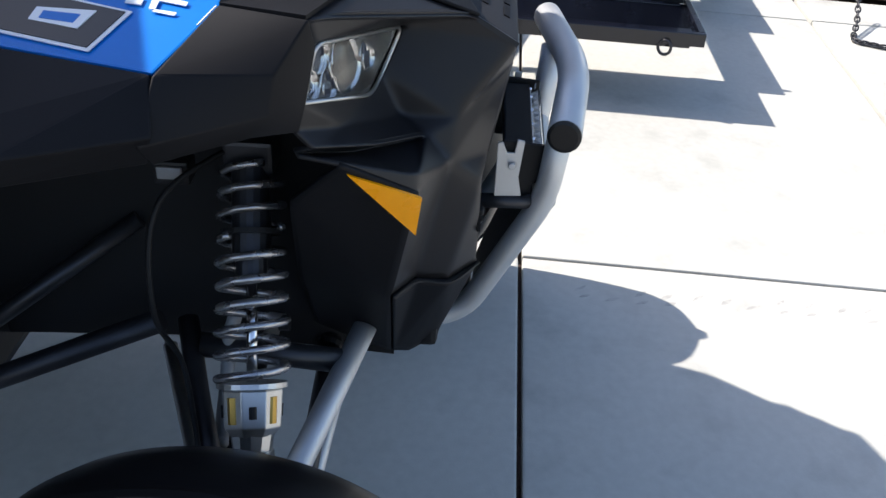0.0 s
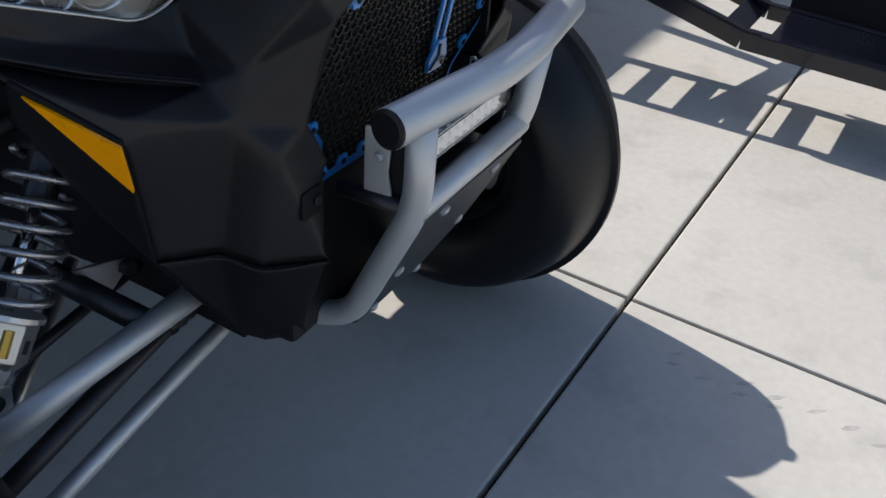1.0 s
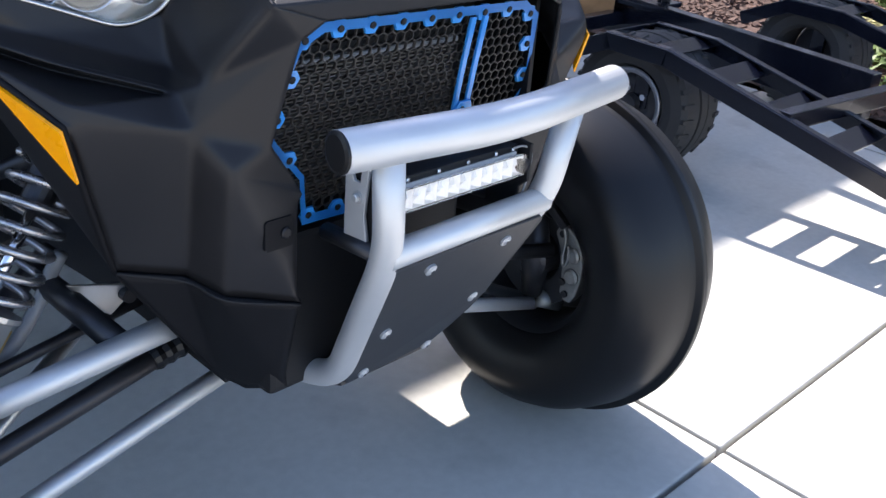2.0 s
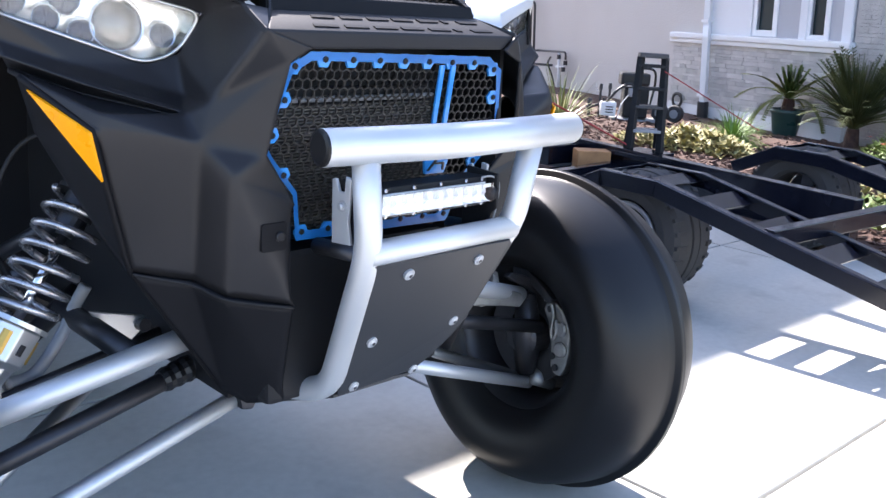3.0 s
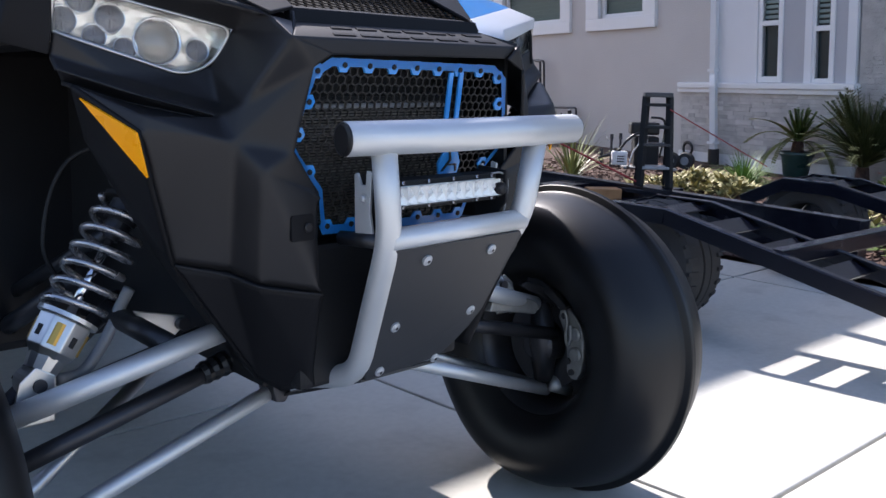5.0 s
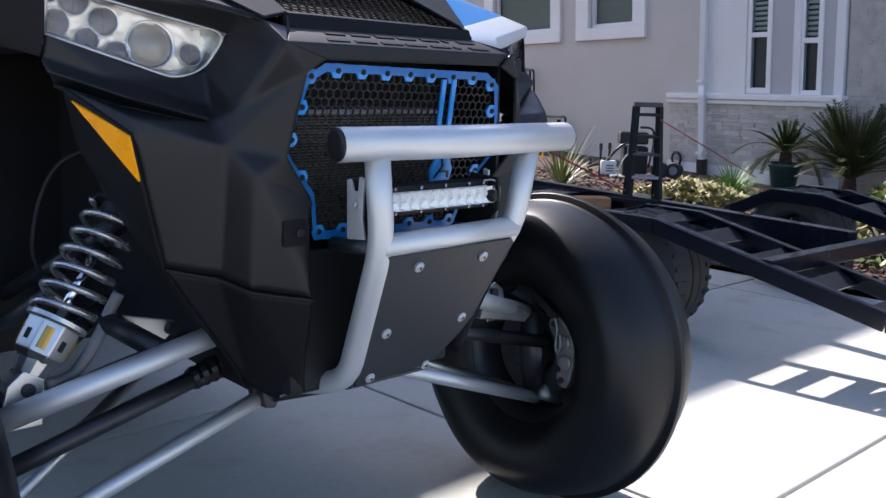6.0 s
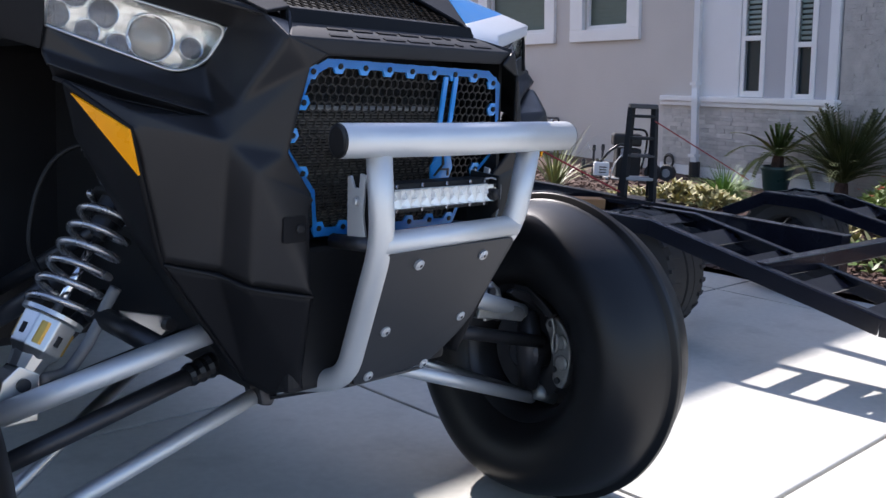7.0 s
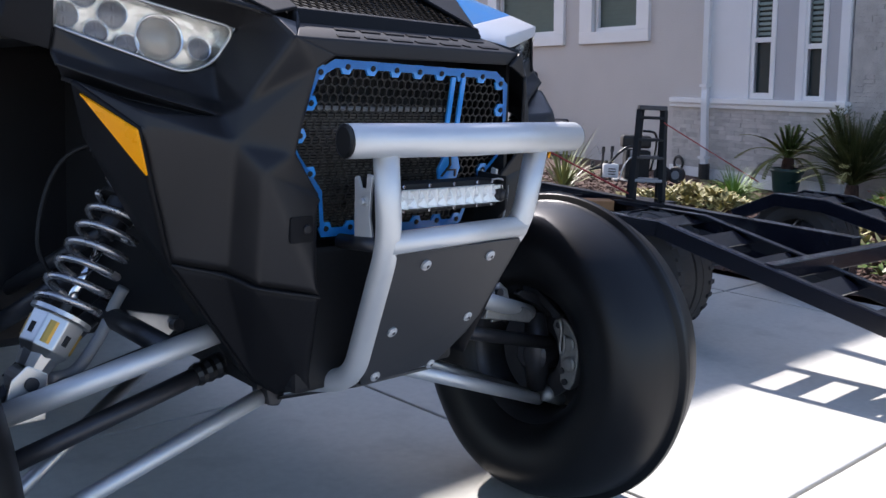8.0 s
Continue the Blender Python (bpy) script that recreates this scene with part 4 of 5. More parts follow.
# light bar in the bumper
bar = upart("light_bar", slab(B(), [(-0.145, 0.030, 0.838), (0.100, 0.030, 0.838), (0.100, 0.030, 0.792), (-0.145, 0.030, 0.792)], (0, 0.045, 0)), M_PLASTIC_D, "slim black light bar with clear lamps", bevel=0.003)
bm = B()
slab(bm, [(-0.138, 0.030, 0.829), (0.093, 0.030, 0.829), (0.093, 0.030, 0.801), (-0.138, 0.030, 0.801)], (0, -0.003, 0))
upart("reflector_strip", bm, M_LED, parent=bar)
for k in range(11):
    # a square cup with a cross of four facets
    x0, x1, xm = -0.138 + k * 0.021, -0.1172 + k * 0.021, -0.1276 + k * 0.021
    bm = B()
    q = [bm.verts.new(p) for p in ((x0, 0.0155, 0.829), (x1, 0.0155, 0.829), (x1, 0.0155, 0.801), (x0, 0.0155, 0.801))]
    m = [bm.verts.new(p) for p in ((xm + 0.005, 0.0255, 0.826), (x1 - 0.004, 0.020, 0.815), (xm - 0.005, 0.0255, 0.804), (x0 + 0.004, 0.020, 0.815))]
    c = bm.verts.new((xm, 0.017, 0.815))
    for a in range(4):
        b = (a + 1) % 4
        bm.faces.new((q[a], q[b], m[a]))
        bm.faces.new((m[a], q[b], m[b]))
        bm.faces.new((m[a], m[b], c))
    upart("facet", bm, M_LED, parent=bar)
bm = B()
slab(bm, [(-0.139, 0.011, 0.830), (0.094, 0.011, 0.830), (0.094, 0.011, 0.800), (-0.139, 0.011, 0.800)], (0, 0.002, 0))
glassy = upart("lens", bm, M_LENS, parent=bar)
glassy.visible_shadow = False
for x in (-0.115, -0.06, -0.005, 0.05, 0.085):
    for z in (0.834, 0.796):
        bm = B()
        lathe(bm, [(0.0032, 0.0), (0.0032, -0.003), (0.002, -0.004)], (x, 0.030, z), "y", 8)
        upart("screw", bm, M_CHROME, parent=bar)
for s in (1, -1):
    x0, y0 = (-0.150, -0.006) if s > 0 else (0.104, 0.012)
    bm = B()
    slab(bm, [(x0, y0, 0.842), (x0, 0.078, 0.848), (x0, 0.085, 0.79), (x0, 0.085, 0.735), (x0, 0.030, 0.735), (x0, 0.028, 0.775), (x0, y0, 0.788)], (-0.006 * s, 0, 0))
    endp = upart("end_plate", bm, M_PLASTIC_D, parent=bar, bevel=0.002)
    bm = B()
    x1 = x0 - 0.010 * s
    slab(bm, [(x1, 0.044, 0.852), (x1, 0.056, 0.855), (x1, 0.059, 0.832), (x1, 0.070, 0.832), (x1, 0.078, 0.850), (x1, 0.086, 0.848), (x1, 0.086, 0.750), (x1, 0.042, 0.750), (x1, 0.050, 0.79)], (-0.005 * s, 0, 0))
    upart("bracket", bm, M_ALU, "silver slotted mounting bracket", parent=bar, bevel=0.0015)
    bm = B()
    lathe(bm, [(0.0085, 0.0), (0.0085, -0.002 * s), (0.0055, -0.002 * s), (0.0055, -0.007 * s), (0.004, -0.008 * s)], (x1 - 0.004 * s, 0.062, 0.812), "x", 14)
    upart("bracket_bolt", bm, M_ZINC, parent=bar)

# round cap and pale cable at the far end of the light bar
bm = B()
lathe(bm, [(0.002, -0.008), (0.010, -0.006), (0.0125, 0.0), (0.0125, 0.012)], (0.097, 0.018, 0.812), "y", 18)
upart("cable_cap", bm, M_PLASTIC, "round black cable cap", parent=bar, smooth=True)
bm = B()
tube(bm, smooth_path([(0.079, 0.022, 0.838), (0.099, 0.020, 0.838), (0.114, 0.018, 0.827), (0.113, 0.018, 0.799), (0.107, 0.022, 0.765), (0.100, 0.035, 0.752)], 6), 0.0016, 8)
upart("cable", bm, M_GREY_P, "thin pale cable", parent=bar, smooth=True)

# chassis behind the bodywork
bm = B()
slab(bm, [(-0.245, 0.235, 0.49), (-0.245, 0.235, 1.02), (-0.26, 1.3, 1.05), (-0.29, 1.3, 0.50), (-0.26, 0.5, 0.52)], (0.446, 0, 0))
upart("chassis", bm, M_PLASTIC_D, "black inner chassis and wheel-well liner")
bm = B()
slab(bm, [(-0.625, 0.86, 0.46), (-0.625, 0.90, 1.06), (-0.625, 2.75, 1.05), (-0.625, 2.75, 0.42)], (1.195, 0, 0))
upart("body_tub", bm, M_PLASTIC, "black plastic body tub", bevel=0.02)


# roof over the seats, on four posts
bm = B()
slab(bm, [(-0.60, 1.18, 1.84), (0.55, 1.18, 1.84), (0.57, 1.60, 1.88), (0.57, 2.55, 1.86), (-0.62, 2.55, 1.86), (-0.62, 1.60, 1.88)], (0, 0, 0.05))
roof = upart("cab_roof", bm, M_PLASTIC, "black plastic cab roof")
for x in (-0.60, 0.55):
    for a, b in (((x, 0.98, 1.05), (x, 1.30, 1.85)), ((x, 2.60, 1.04), (x, 2.45, 1.86))):
        bm = B()
        tube(bm, [a, b], 0.022, 12)
        upart("roof_post", bm, M_STEEL_D, smooth=True)


def wheel_set(s, y):
    c = Vector((-0.816, y - 0.025, 0.363)) if s > 0 else Vector((0.6835, y - 0.014, 0.3633))
    STANCE[0] = Matrix()
    o = -1 if s > 0 else 1          # outward along x
    bm = B()
    half = [(0.172, -0.105), (0.180, -0.118), (0.215, -0.136), (0.262, -0.143), (0.292, -0.135), (0.318, -0.115), (0.336, -0.087), (0.347, -0.055), (0.354, -0.028), (0.3565, -0.0120), (0.358, -0.0110), (0.370, -0.0085), (0.372, -0.0070), (0.372, -0.004)]
    prof = half + [(r, -w) for r, w in reversed(half)]
    prof += [(0.165, 0.100), (0.160, 0.0), (0.165, -0.100)]
    lathe(bm, prof, c, "x", 96, closed=True)
    size = 0.994
    turn = Matrix.Rotation(-0.005 if y < 1 else 0.0, 3, "Z")
    for v in bm.verts:      # a bulge where the soft tyre bears, and the steered angle
        q = v.co - c
        q = Vector((q.x * (1.075 if q.x * o < 0 else 1.007) * (1 + 0.13 * min(1.0, max(0.0, (-0.2 - q.z) / 0.17))), q.y * size, q.z * size))
        v.co = c + turn @ q
        v.co.z = max(0.001, v.co.z)
    wh = upart("wheel", bm, M_RUBBER, "smooth black sand tyre with one centre rib", smooth=True)
    bm = B()
    rim = [(0.172, -0.112), (0.176, -0.112), (0.176, -0.104), (0.160, -0.098), (0.152, -0.05), (0.150, 0.06), (0.160, 0.098), (0.176, 0.104), (0.176, 0.112), (0.166, 0.112), (0.150, 0.10), (0.142, 0.06), (0.144, -0.05), (0.152, -0.09)]
    lathe(bm, rim, c, "x", 48, closed=True)
    upart("rim", bm, M_STEEL_D, "dark wheel rim", parent=wh, smooth=True)
    bm = B()
    lathe(bm, [(0.146, 0.020 * o), (0.146, 0.035 * o), (0.05, 0.045 * o), (0.05, 0.02 * o)], c, "x", 36, closed=True)
    upart("wheel_disc", bm, M_STEEL_D, parent=wh)
    bm = B()
    lathe(bm, [(0.112, -0.050 * o), (0.112, -0.056 * o), (0.06, -0.056 * o), (0.06, -0.050 * o)], c, "x", 36, closed=True)
    upart("brake_disc", bm, M_STEEL_D, "steel brake disc", parent=wh)
    bm = B()
    lathe(bm, [(0.045, 0.02 * o), (0.045, -0.085 * o), (0.03, -0.10 * o)], c, "x", 24)
    upart("hub", bm, M_STEEL_D, parent=wh)
    # brake caliper, front side of the disc
    cal_edge = ((-0.058, 0.094), (-0.084, 0.102), (-0.104, 0.088), (-0.122, 0.066), (-0.132, 0.034), (-0.133, 0.0), (-0.127, -0.040), (-0.114, -0.062), (-0.097, -0.062), (-0.084, -0.046), (-0.083, -0.012), (-0.080, 0.022), (-0.068, 0.052), (-0.052, 0.078))
    bm = B()
    slab(bm, [c + Vector((-0.050 * o, y, z)) for y, z in cal_edge], (-0.030 * o, 0, 0))
    upart("brake_caliper", bm, M_CAST, "weathered cast aluminium brake caliper", parent=wh, bevel=0.006)
    for y, z, r in ((-0.106, 0.046, 0.017), (-0.110, 0.000, 0.018)):
        bm = B()
        q = c + Vector((-0.076 * o, y, z))
        tube(bm, [q, q + Vector((-0.008 * o, 0, 0)), q + Vector((-0.011 * o, 0, 0))], [r, r, r * 0.75], 16)
        upart("caliper_piston", bm, M_CAST, parent=wh)
    bm = B()
    line = [c + Vector((-0.086 * o, y, z)) for y, z in ((-0.060, 0.104), (-0.078, 0.098), (-0.086, 0.070), (-0.084, 0.040), (-0.090, 0.020), (-0.098, 0.036), (-0.094, 0.066))]
    tube(bm, smooth_path(line, 5), 0.0042, 8)
    upart("brake_line", bm, M_CAST, parent=wh, smooth=True)
    for y, z in ((-0.101, -0.044), (-0.074, 0.084), (-0.090, -0.020)):
        bm = B()
        q = c + Vector((-0.079 * o, y, z))
        tube(bm, [q, q + Vector((-0.006 * o, 0, 0))], 0.0075, 10)
        upart("caliper_bolt", bm, M_STEEL_D, parent=wh)
    bm = B()
    q = c + Vector((-0.10 * o, 0, 0))
    slab(bm, [q + Vector(v) for v in ((0, 0.030, 0.165), (0, -0.015, 0.160), (0, -0.050, 0.140), (0, -0.092, 0.112), (0, -0.080, 0.098), (0, -0.030, 0.128), (0, 0.028, 0.140))], (0.022 * o, 0, 0))
    upart("knuckle_arm", bm, M_STEEL_D, "cast knuckle arm", parent=wh, bevel=0.005)
    # knuckle
    bm = B()
    tube(bm, [c + Vector((-0.08 * o, 0.0, 0.10)), c + Vector((-0.075 * o, -0.01, 0.0)), c + Vector((-0.07 * o, -0.01, -0.085))], [0.022, 0.034, 0.022], 12)
    upart("knuckle", bm, M_STEEL_D, "dark cast knuckle", parent=wh, smooth=True)
    bm = B()
    tube(bm, [c + Vector((-0.07 * o, -0.03, -0.09)), c + Vector((-0.02 * o, -0.05, -0.115))], [0.020, 0.014], 12)
    upart("ball_joint", bm, M_CAST, parent=wh, smooth=True)
    STANCE[0] = SEAT
    return wh


for s in (1, -1):
    for y in (0.400, 2.55):
        wheel_set(s, y)

    def S(p, s=s):
        return sided(p, s, CS)

    def rod(name, pts, r, mt, label="", bend=0.0):
        bm = B()
        q = [S(p) for p in pts]
        tube(bm, rounded(q, bend) if bend else q, r, 16)
        ob = upart(name, bm, mt, label)
        for p in ob.data.polygons:
            p.use_smooth = len(p.vertices) == 4
        return ob

    up_arm = rod("upper_arm", [(-0.276, 0.268, 0.593), (-0.671, 0.380, 0.472)], 0.0185, M_ALU, "satin aluminium upper suspension arm")
    rod("upper_arm_brace", [(-0.362, 0.303, 0.564), (-0.379, 0.512, 0.594)], 0.019, M_STEEL_D, "dark cross tube of upper arm")
    rod("rear_arm_tube", [(-0.34, 0.54, 0.61), (-0.45, 0.50, 0.55), (-0.64, 0.42, 0.46)], 0.016, M_STEEL_D, "dark rear tube of upper arm", 0.05)
    lo_arm = rod("lower_arm", [(-0.170, 0.321, 0.447), (-0.72, 0.380, 0.248)], 0.0145, M_ALU, "satin aluminium lower suspension arm")
    rod("lower_arm_brace", [(-0.22, 0.62, 0.46), (-0.70, 0.40, 0.262)], 0.013, M_ALU_R, "aluminium rear tube of lower arm")
    rod("drive_shaft", [(-0.215, 0.338, 0.520), (-0.70, 0.341, 0.400)], 0.0155, M_STEEL_D, "black drive shaft with ribbed boot")
    bm = B()
    a, b = S((-0.215, 0.338, 0.520)), S((-0.300, 0.339, 0.500))
    tube(bm, [a.lerp(b, k / 10) for k in range(11)], [0.022 - 0.004 * k / 10 + (0.0025 if k % 2 else 0) for k in range(11)], 14)
    upart("shaft_boot", bm, M_RUBBER)
    rod("tie_rod", [(-0.22, 0.42, 0.56), (-0.69, 0.47, 0.44)], 0.009, M_STEEL_D, "thin steering tie rod")
    bm = B()
    slab(bm, [S(p) for p in ((-0.186, 0.296, 0.474), (-0.150, 0.296, 0.480), (-0.146, 0.296, 0.446), (-0.158, 0.296, 0.428), (-0.178, 0.296, 0.432))], (0, 0.050, 0))
    upart("arm_mount", bm, M_STEEL_D, bevel=0.004)
    bm = B()
    slab(bm, [S(p) for p in ((-0.376, 0.425, 0.610), (-0.286, 0.415, 0.589), (-0.286, 0.415, 0.572), (-0.316, 0.42, 0.545), (-0.350, 0.425, 0.568))], (0, -0.006, 0))
    upart("gusset", bm, M_ALU_R, "raw aluminium gusset plate", bevel=0.002)
    bm = B()
    tube(bm, [S((-0.294, 0.395, 0.577)), S((-0.294, 0.420, 0.575))], 0.011, 12)
    upart("gusset_bolt", bm, M_STEEL_D)
    bm = B()
    tube(bm, smooth_path([S(p) for p in ((-0.360, 0.46, 0.640), (-0.376, 0.47, 0.605), (-0.391, 0.47, 0.575), (-0.420, 0.47, 0.534), (-0.450, 0.47, 0.506), (-0.494, 0.46, 0.506))], 6), 0.0105, 12)
    upart("reservoir_hose", bm, M_GREY_P, "thick dark hose curving under the shock", smooth=True)
    rod("front_stay", [(-0.255, 0.275, 0.87), (-0.27, 0.30, 0.70), (-0.24, 0.30, 0.56)], 0.012, M_STEEL_D, "dark upright stay", 0.03)
    rod("rear_frame_tube", [(-0.27, 0.62, 0.74), (-0.42, 0.92, 0.55)], 0.014, M_STEEL_D, "dark diagonal frame tube")
    rod("radius_rod", [(-0.40, 0.56, 0.650), (-0.42, 0.867, 0.513), (-0.42, 1.25, 0.42)], 0.018, M_STEEL_D, "black trailing rod")
    # brake hose
    bm = B()
    tube(bm, smooth_path([S(p) for p in ((-0.30, 0.44, 0.90), (-0.42, 0.53, 0.86), (-0.47, 0.54, 0.72), (-0.44, 0.52, 0.60), (-0.56, 0.47, 0.52))], 8), 0.0042, 8)
    upart("brake_hose", bm, M_PLASTIC_D, "black curved brake hose", smooth=True)

    # coil-over shock, along its axis in metres from the top coil
    top, low = Vector((-0.314, 0.431, 0.870)), Vector((-0.556, 0.400, 0.528))
    ax = (low - top).normalized()

    def on(d, top=top, ax=ax):
        return top + ax * d

    bm = B()
    tube(bm, [S(on(d)) for d in (-0.045, -0.02, -0.02, 0.135, 0.135, 0.158, 0.158, 0.166)], [0.016, 0.018, 0.027, 0.027, 0.022, 0.022, 0.013, 0.013], 18)
    shock = upart("shock_absorber", bm, M_STEEL_D, "coil-over shock with grey springs and silver body", smooth=False)
    bm = B()
    tube(bm, [S(on(0.16)), S(on(0.32))], 0.0078, 14)
    upart("shaft", bm, M_CHROME, "polished shock shaft", parent=shock, smooth=True)
    side = ax.orthogonal().normalized()
    nrm = ax.cross(side)

    def helix(d0, d1, turns, r0, r1, ph=0.0):
        n = int(turns * 22)
        out = []
        for k in range(n + 1):
            t = k / n
            a = 2 * math.pi * turns * t + ph
            out.append(S(on(d0 + (d1 - d0) * t) + (side * math.cos(a) + nrm * math.sin(a)) * (r0 + (r1 - r0) * min(1, t * 1.6))))
        return out
    bm = B()
    tube(bm, helix(0.005, 0.092, 2.9, 0.038, 0.044), 0.0058, 8)
    upart("upper_spring", bm, M_SPRING, "grey coil spring", parent=shock, smooth=True)
    bm = B()
    tube(bm, helix(0.104, 0.302, 6.2, 0.044, 0.0475, 1.2), 0.0062, 8)
    upart("lower_spring", bm, M_SPRING, "grey coil spring", parent=shock, smooth=True)
    for d in (0.094, 0.305):
        bm = B()
        tube(bm, [S(on(d)), S(on(d + 0.007))], 0.049 if d > 0.2 else 0.042, 24)
        upart("spring_seat", bm, M_ALU_R if d > 0.2 else M_PLASTIC_D, parent=shock)
    bm = B()
    tube(bm, [S(on(d)) for d in (0.312, 0.316, 0.366, 0.378)], [0.042, 0.0435, 0.041, 0.031], 8)
    can = upart("lower_body", bm, M_ALU_R, "machined silver lower body with brass windows", parent=shock, bevel=0.002)
    for k in range(4):
        a = radians(70 + 90 * k)
        d = side * math.cos(a) + nrm * math.sin(a)
        bm = B()
        tube(bm, [S(on(0.323) + d * 0.0315), S(on(0.359) + d * 0.030)], 0.0115, 10)
        upart("brass_window", bm, M_BRASS, parent=shock)
        a += radians(45)
        d = side * math.cos(a) + nrm * math.sin(a)
        bm = B()
        tube(bm, [S(on(0.335) + d * 0.0365), S(on(0.352) + d * 0.0355)], 0.0062, 10)
        upart("port", bm, M_PLASTIC_D, parent=shock)
    # lower eye with its clevis plates
    bm = B()
    tube(bm, [S(on(0.370)), S(on(0.400))], [0.032, 0.026], 12)
    tube(bm, [S(low + Vector((0, -0.022, 0))), S(low + Vector((0, 0.022, 0)))], 0.024, 20)
    upart("lower_eye", bm, M_ALU_R, parent=shock)
    bm = B()
    tube(bm, [S(low + Vector((0, -0.030, 0))), S(low + Vector((0, 0.030, 0)))], 0.011, 14)
    upart("eye_bolt", bm, M_STEEL_D, parent=shock)
    bm = B()
    slab(bm, [S(low + Vector(v)) for v in ((-0.030, -0.026, 0.010), (-0.004, -0.026, 0.030), (0.026, -0.026, 0.012), (0.020, -0.026, -0.060), (-0.050, -0.026, -0.060))], (0, 0.006, 0))
    upart("clevis", bm, M_ALU_R, "pale shock clevis plate", parent=shock, bevel=0.002)
    bm = B()
    box(bm, S(top + Vector((0.01, 0, 0.015))), (0.06, 0.07, 0.05))
    upart("top_mount", bm, M_STEEL_D, parent=shock, bevel=0.006)
    bm = B()
    box(bm, S((-0.345, 0.53, 0.872)), (0.04, 0.05, 0.036))
    upart("relay_box", bm, M_PLASTIC, "small black box with pale connector", bevel=0.005)
    bm = B()
    box(bm, S((-0.368, 0.53, 0.876)), (0.008, 0.034, 0.018))
    upart("connector", bm, M_GREY_P, bevel=0.002)

# cast upright and its clamp at the far wheel
bm = B()
slab(bm, [(0.421, 0.34, 0.490), (0.444, 0.34, 0.545), (0.466, 0.34, 0.559), (0.489, 0.34, 0.550), (0.508, 0.34, 0.518), (0.579, 0.34, 0.491), (0.592, 0.34, 0.473), (0.577, 0.34, 0.459), (0.510, 0.34, 0.474)], (0, 0.022, 0))
upright = upart("cast_upright", bm, M_CAST, "weathered cast upright of far wheel", bevel=0.005, smooth=True)
bm = B()
tube(bm, [(0.463, 0.334, 0.545), (0.463, 0.345, 0.545)], 0.011, 16)
upart("pivot_bolt", bm, M_STEEL_D, parent=upright)
bm = B()
slab(bm, [(0.552, 0.36, 0.528), (0.568, 0.36, 0.536), (0.618, 0.36, 0.520), (0.670, 0.36, 0.486), (0.689, 0.36, 0.461), (0.672, 0.36, 0.458), (0.623, 0.36, 0.492), (0.571, 0.36, 0.515)], (0, 0.016, 0))
upart("clamp", bm, M_STEEL_D, "dark curved clamp", parent=upright, bevel=0.004, smooth=True)

# ---- trailer ----
trailer = thing("trailer", (2.95, 1.2, 0), "black open-frame car trailer with sloped wheel runners", "trailer")
TM = Matrix.Translation((1.987, 0.020, 0.039)) @ Matrix.Rotation(radians(0.32), 4, "Z")


def tz(y):
    """Height of the runner's top along the trailer."""
    if y < 0.08:
        return 0.262
    if y < 0.954:
        return 0.262 + 0.222 * (y - 0.08)
    if y < 1.205:
        return 0.456
    if y < 1.42:
        return 0.456 - 0.5 * (y - 1.205)
    return 0.349


def tp(x, y, z):
    return TM @ Vector((x, y, z))


def beam(name, a, b, w, h, label="", parent=None):
    """A square bar from a to b in the trailer's own axes, given by its top middle line."""
    a, b = Vector(a), Vector(b)
    d = (b - a).normalized()
    side = d.cross(Vector((0, 0, 1))).normalized()
    up = side.cross(d)
    bm = B()
    prof = [side * (-w / 2), side * (w / 2), side * (w / 2) - up * h, side * (-w / 2) - up * h]
    lo = [bm.verts.new(TM @ (a + q)) for q in prof]
    hi = [bm.verts.new(TM @ (b + q)) for q in prof]
    bm.faces.new(lo)
    bm.faces.new(hi[::-1])
    for i in range(4):
        j = (i + 1) % 4
        bm.faces.new((lo[i], lo[j], hi[j], hi[i]))
    return part(name, bm, M_TRAILER, parent or trailer, label, bevel=0.003)


for off in (0.0, 1.379):
    for x in (0.0, 0.341):
        for y0, y1 in ((-0.64, 0.08), (0.08, 0.954), (0.954, 1.205), (1.205, 1.42)):
            y0 -= 0.006
            beam("runner_rail", (off + x, y0, tz(y0)), (off + x, y1, tz(y1)), 0.014, 0.060)
            beam("rail_flange", (off + x + (0.018 if x == 0 else -0.018), y0, tz(y0) + 0.002), (off + x + (0.018 if x == 0 else -0.018), y1, tz(y1) + 0.002), 0.034, 0.008)
    for k in range(6):
        y = 0.118 + 0.219 * k
        # a pressed bar whose broad face tips towards the tail
        bm = B()
        slab(bm, [tp(off + 0.012, y - 0.034, tz(y - 0.034) - 0.030), tp(off + 0.329, y - 0.034, tz(y - 0.034) - 0.030), tp(off + 0.329, y + 0.034, tz(y + 0.034) - 0.008), tp(off + 0.012, y + 0.034, tz(y + 0.034) - 0.008)], (0, 0.002, -0.006))
        part("runner_cross_bar", bm, M_TRAILER, trailer, bevel=0.0015)
        beam("cross_bar_web", (off + 0.012, y + 0.032, tz(y) - 0.012), (off + 0.329, y + 0.032, tz(y) - 0.012), 0.007, 0.040)
beam("cross_beam", (0.02, 0.510, 0.366), (1.37, 0.270, 0.430), 0.048, 0.06, "black square cross beam")
beam("cross_beam", (0.02, 1.66, tz(1.66) - 0.004), (0.90, 1.70, tz(1.66) - 0.002), 0.048, 0.06, "black square cross beam")
beam("spine", (0.652, 0.48, 0.411), (0.98, 2.6, 0.411), 0.06, 0.17, "black square spine beam")
beam("nose_deck", (0.78, 1.62, 0.398), (1.02, 1.62, 0.398), 0.20, 0.02, "flat black deck plate")
beam("tongue_plate", (0.45, 1.80, 0.300), (1.00, 1.80, 0.300), 0.20, 0.02, "black tongue plate")
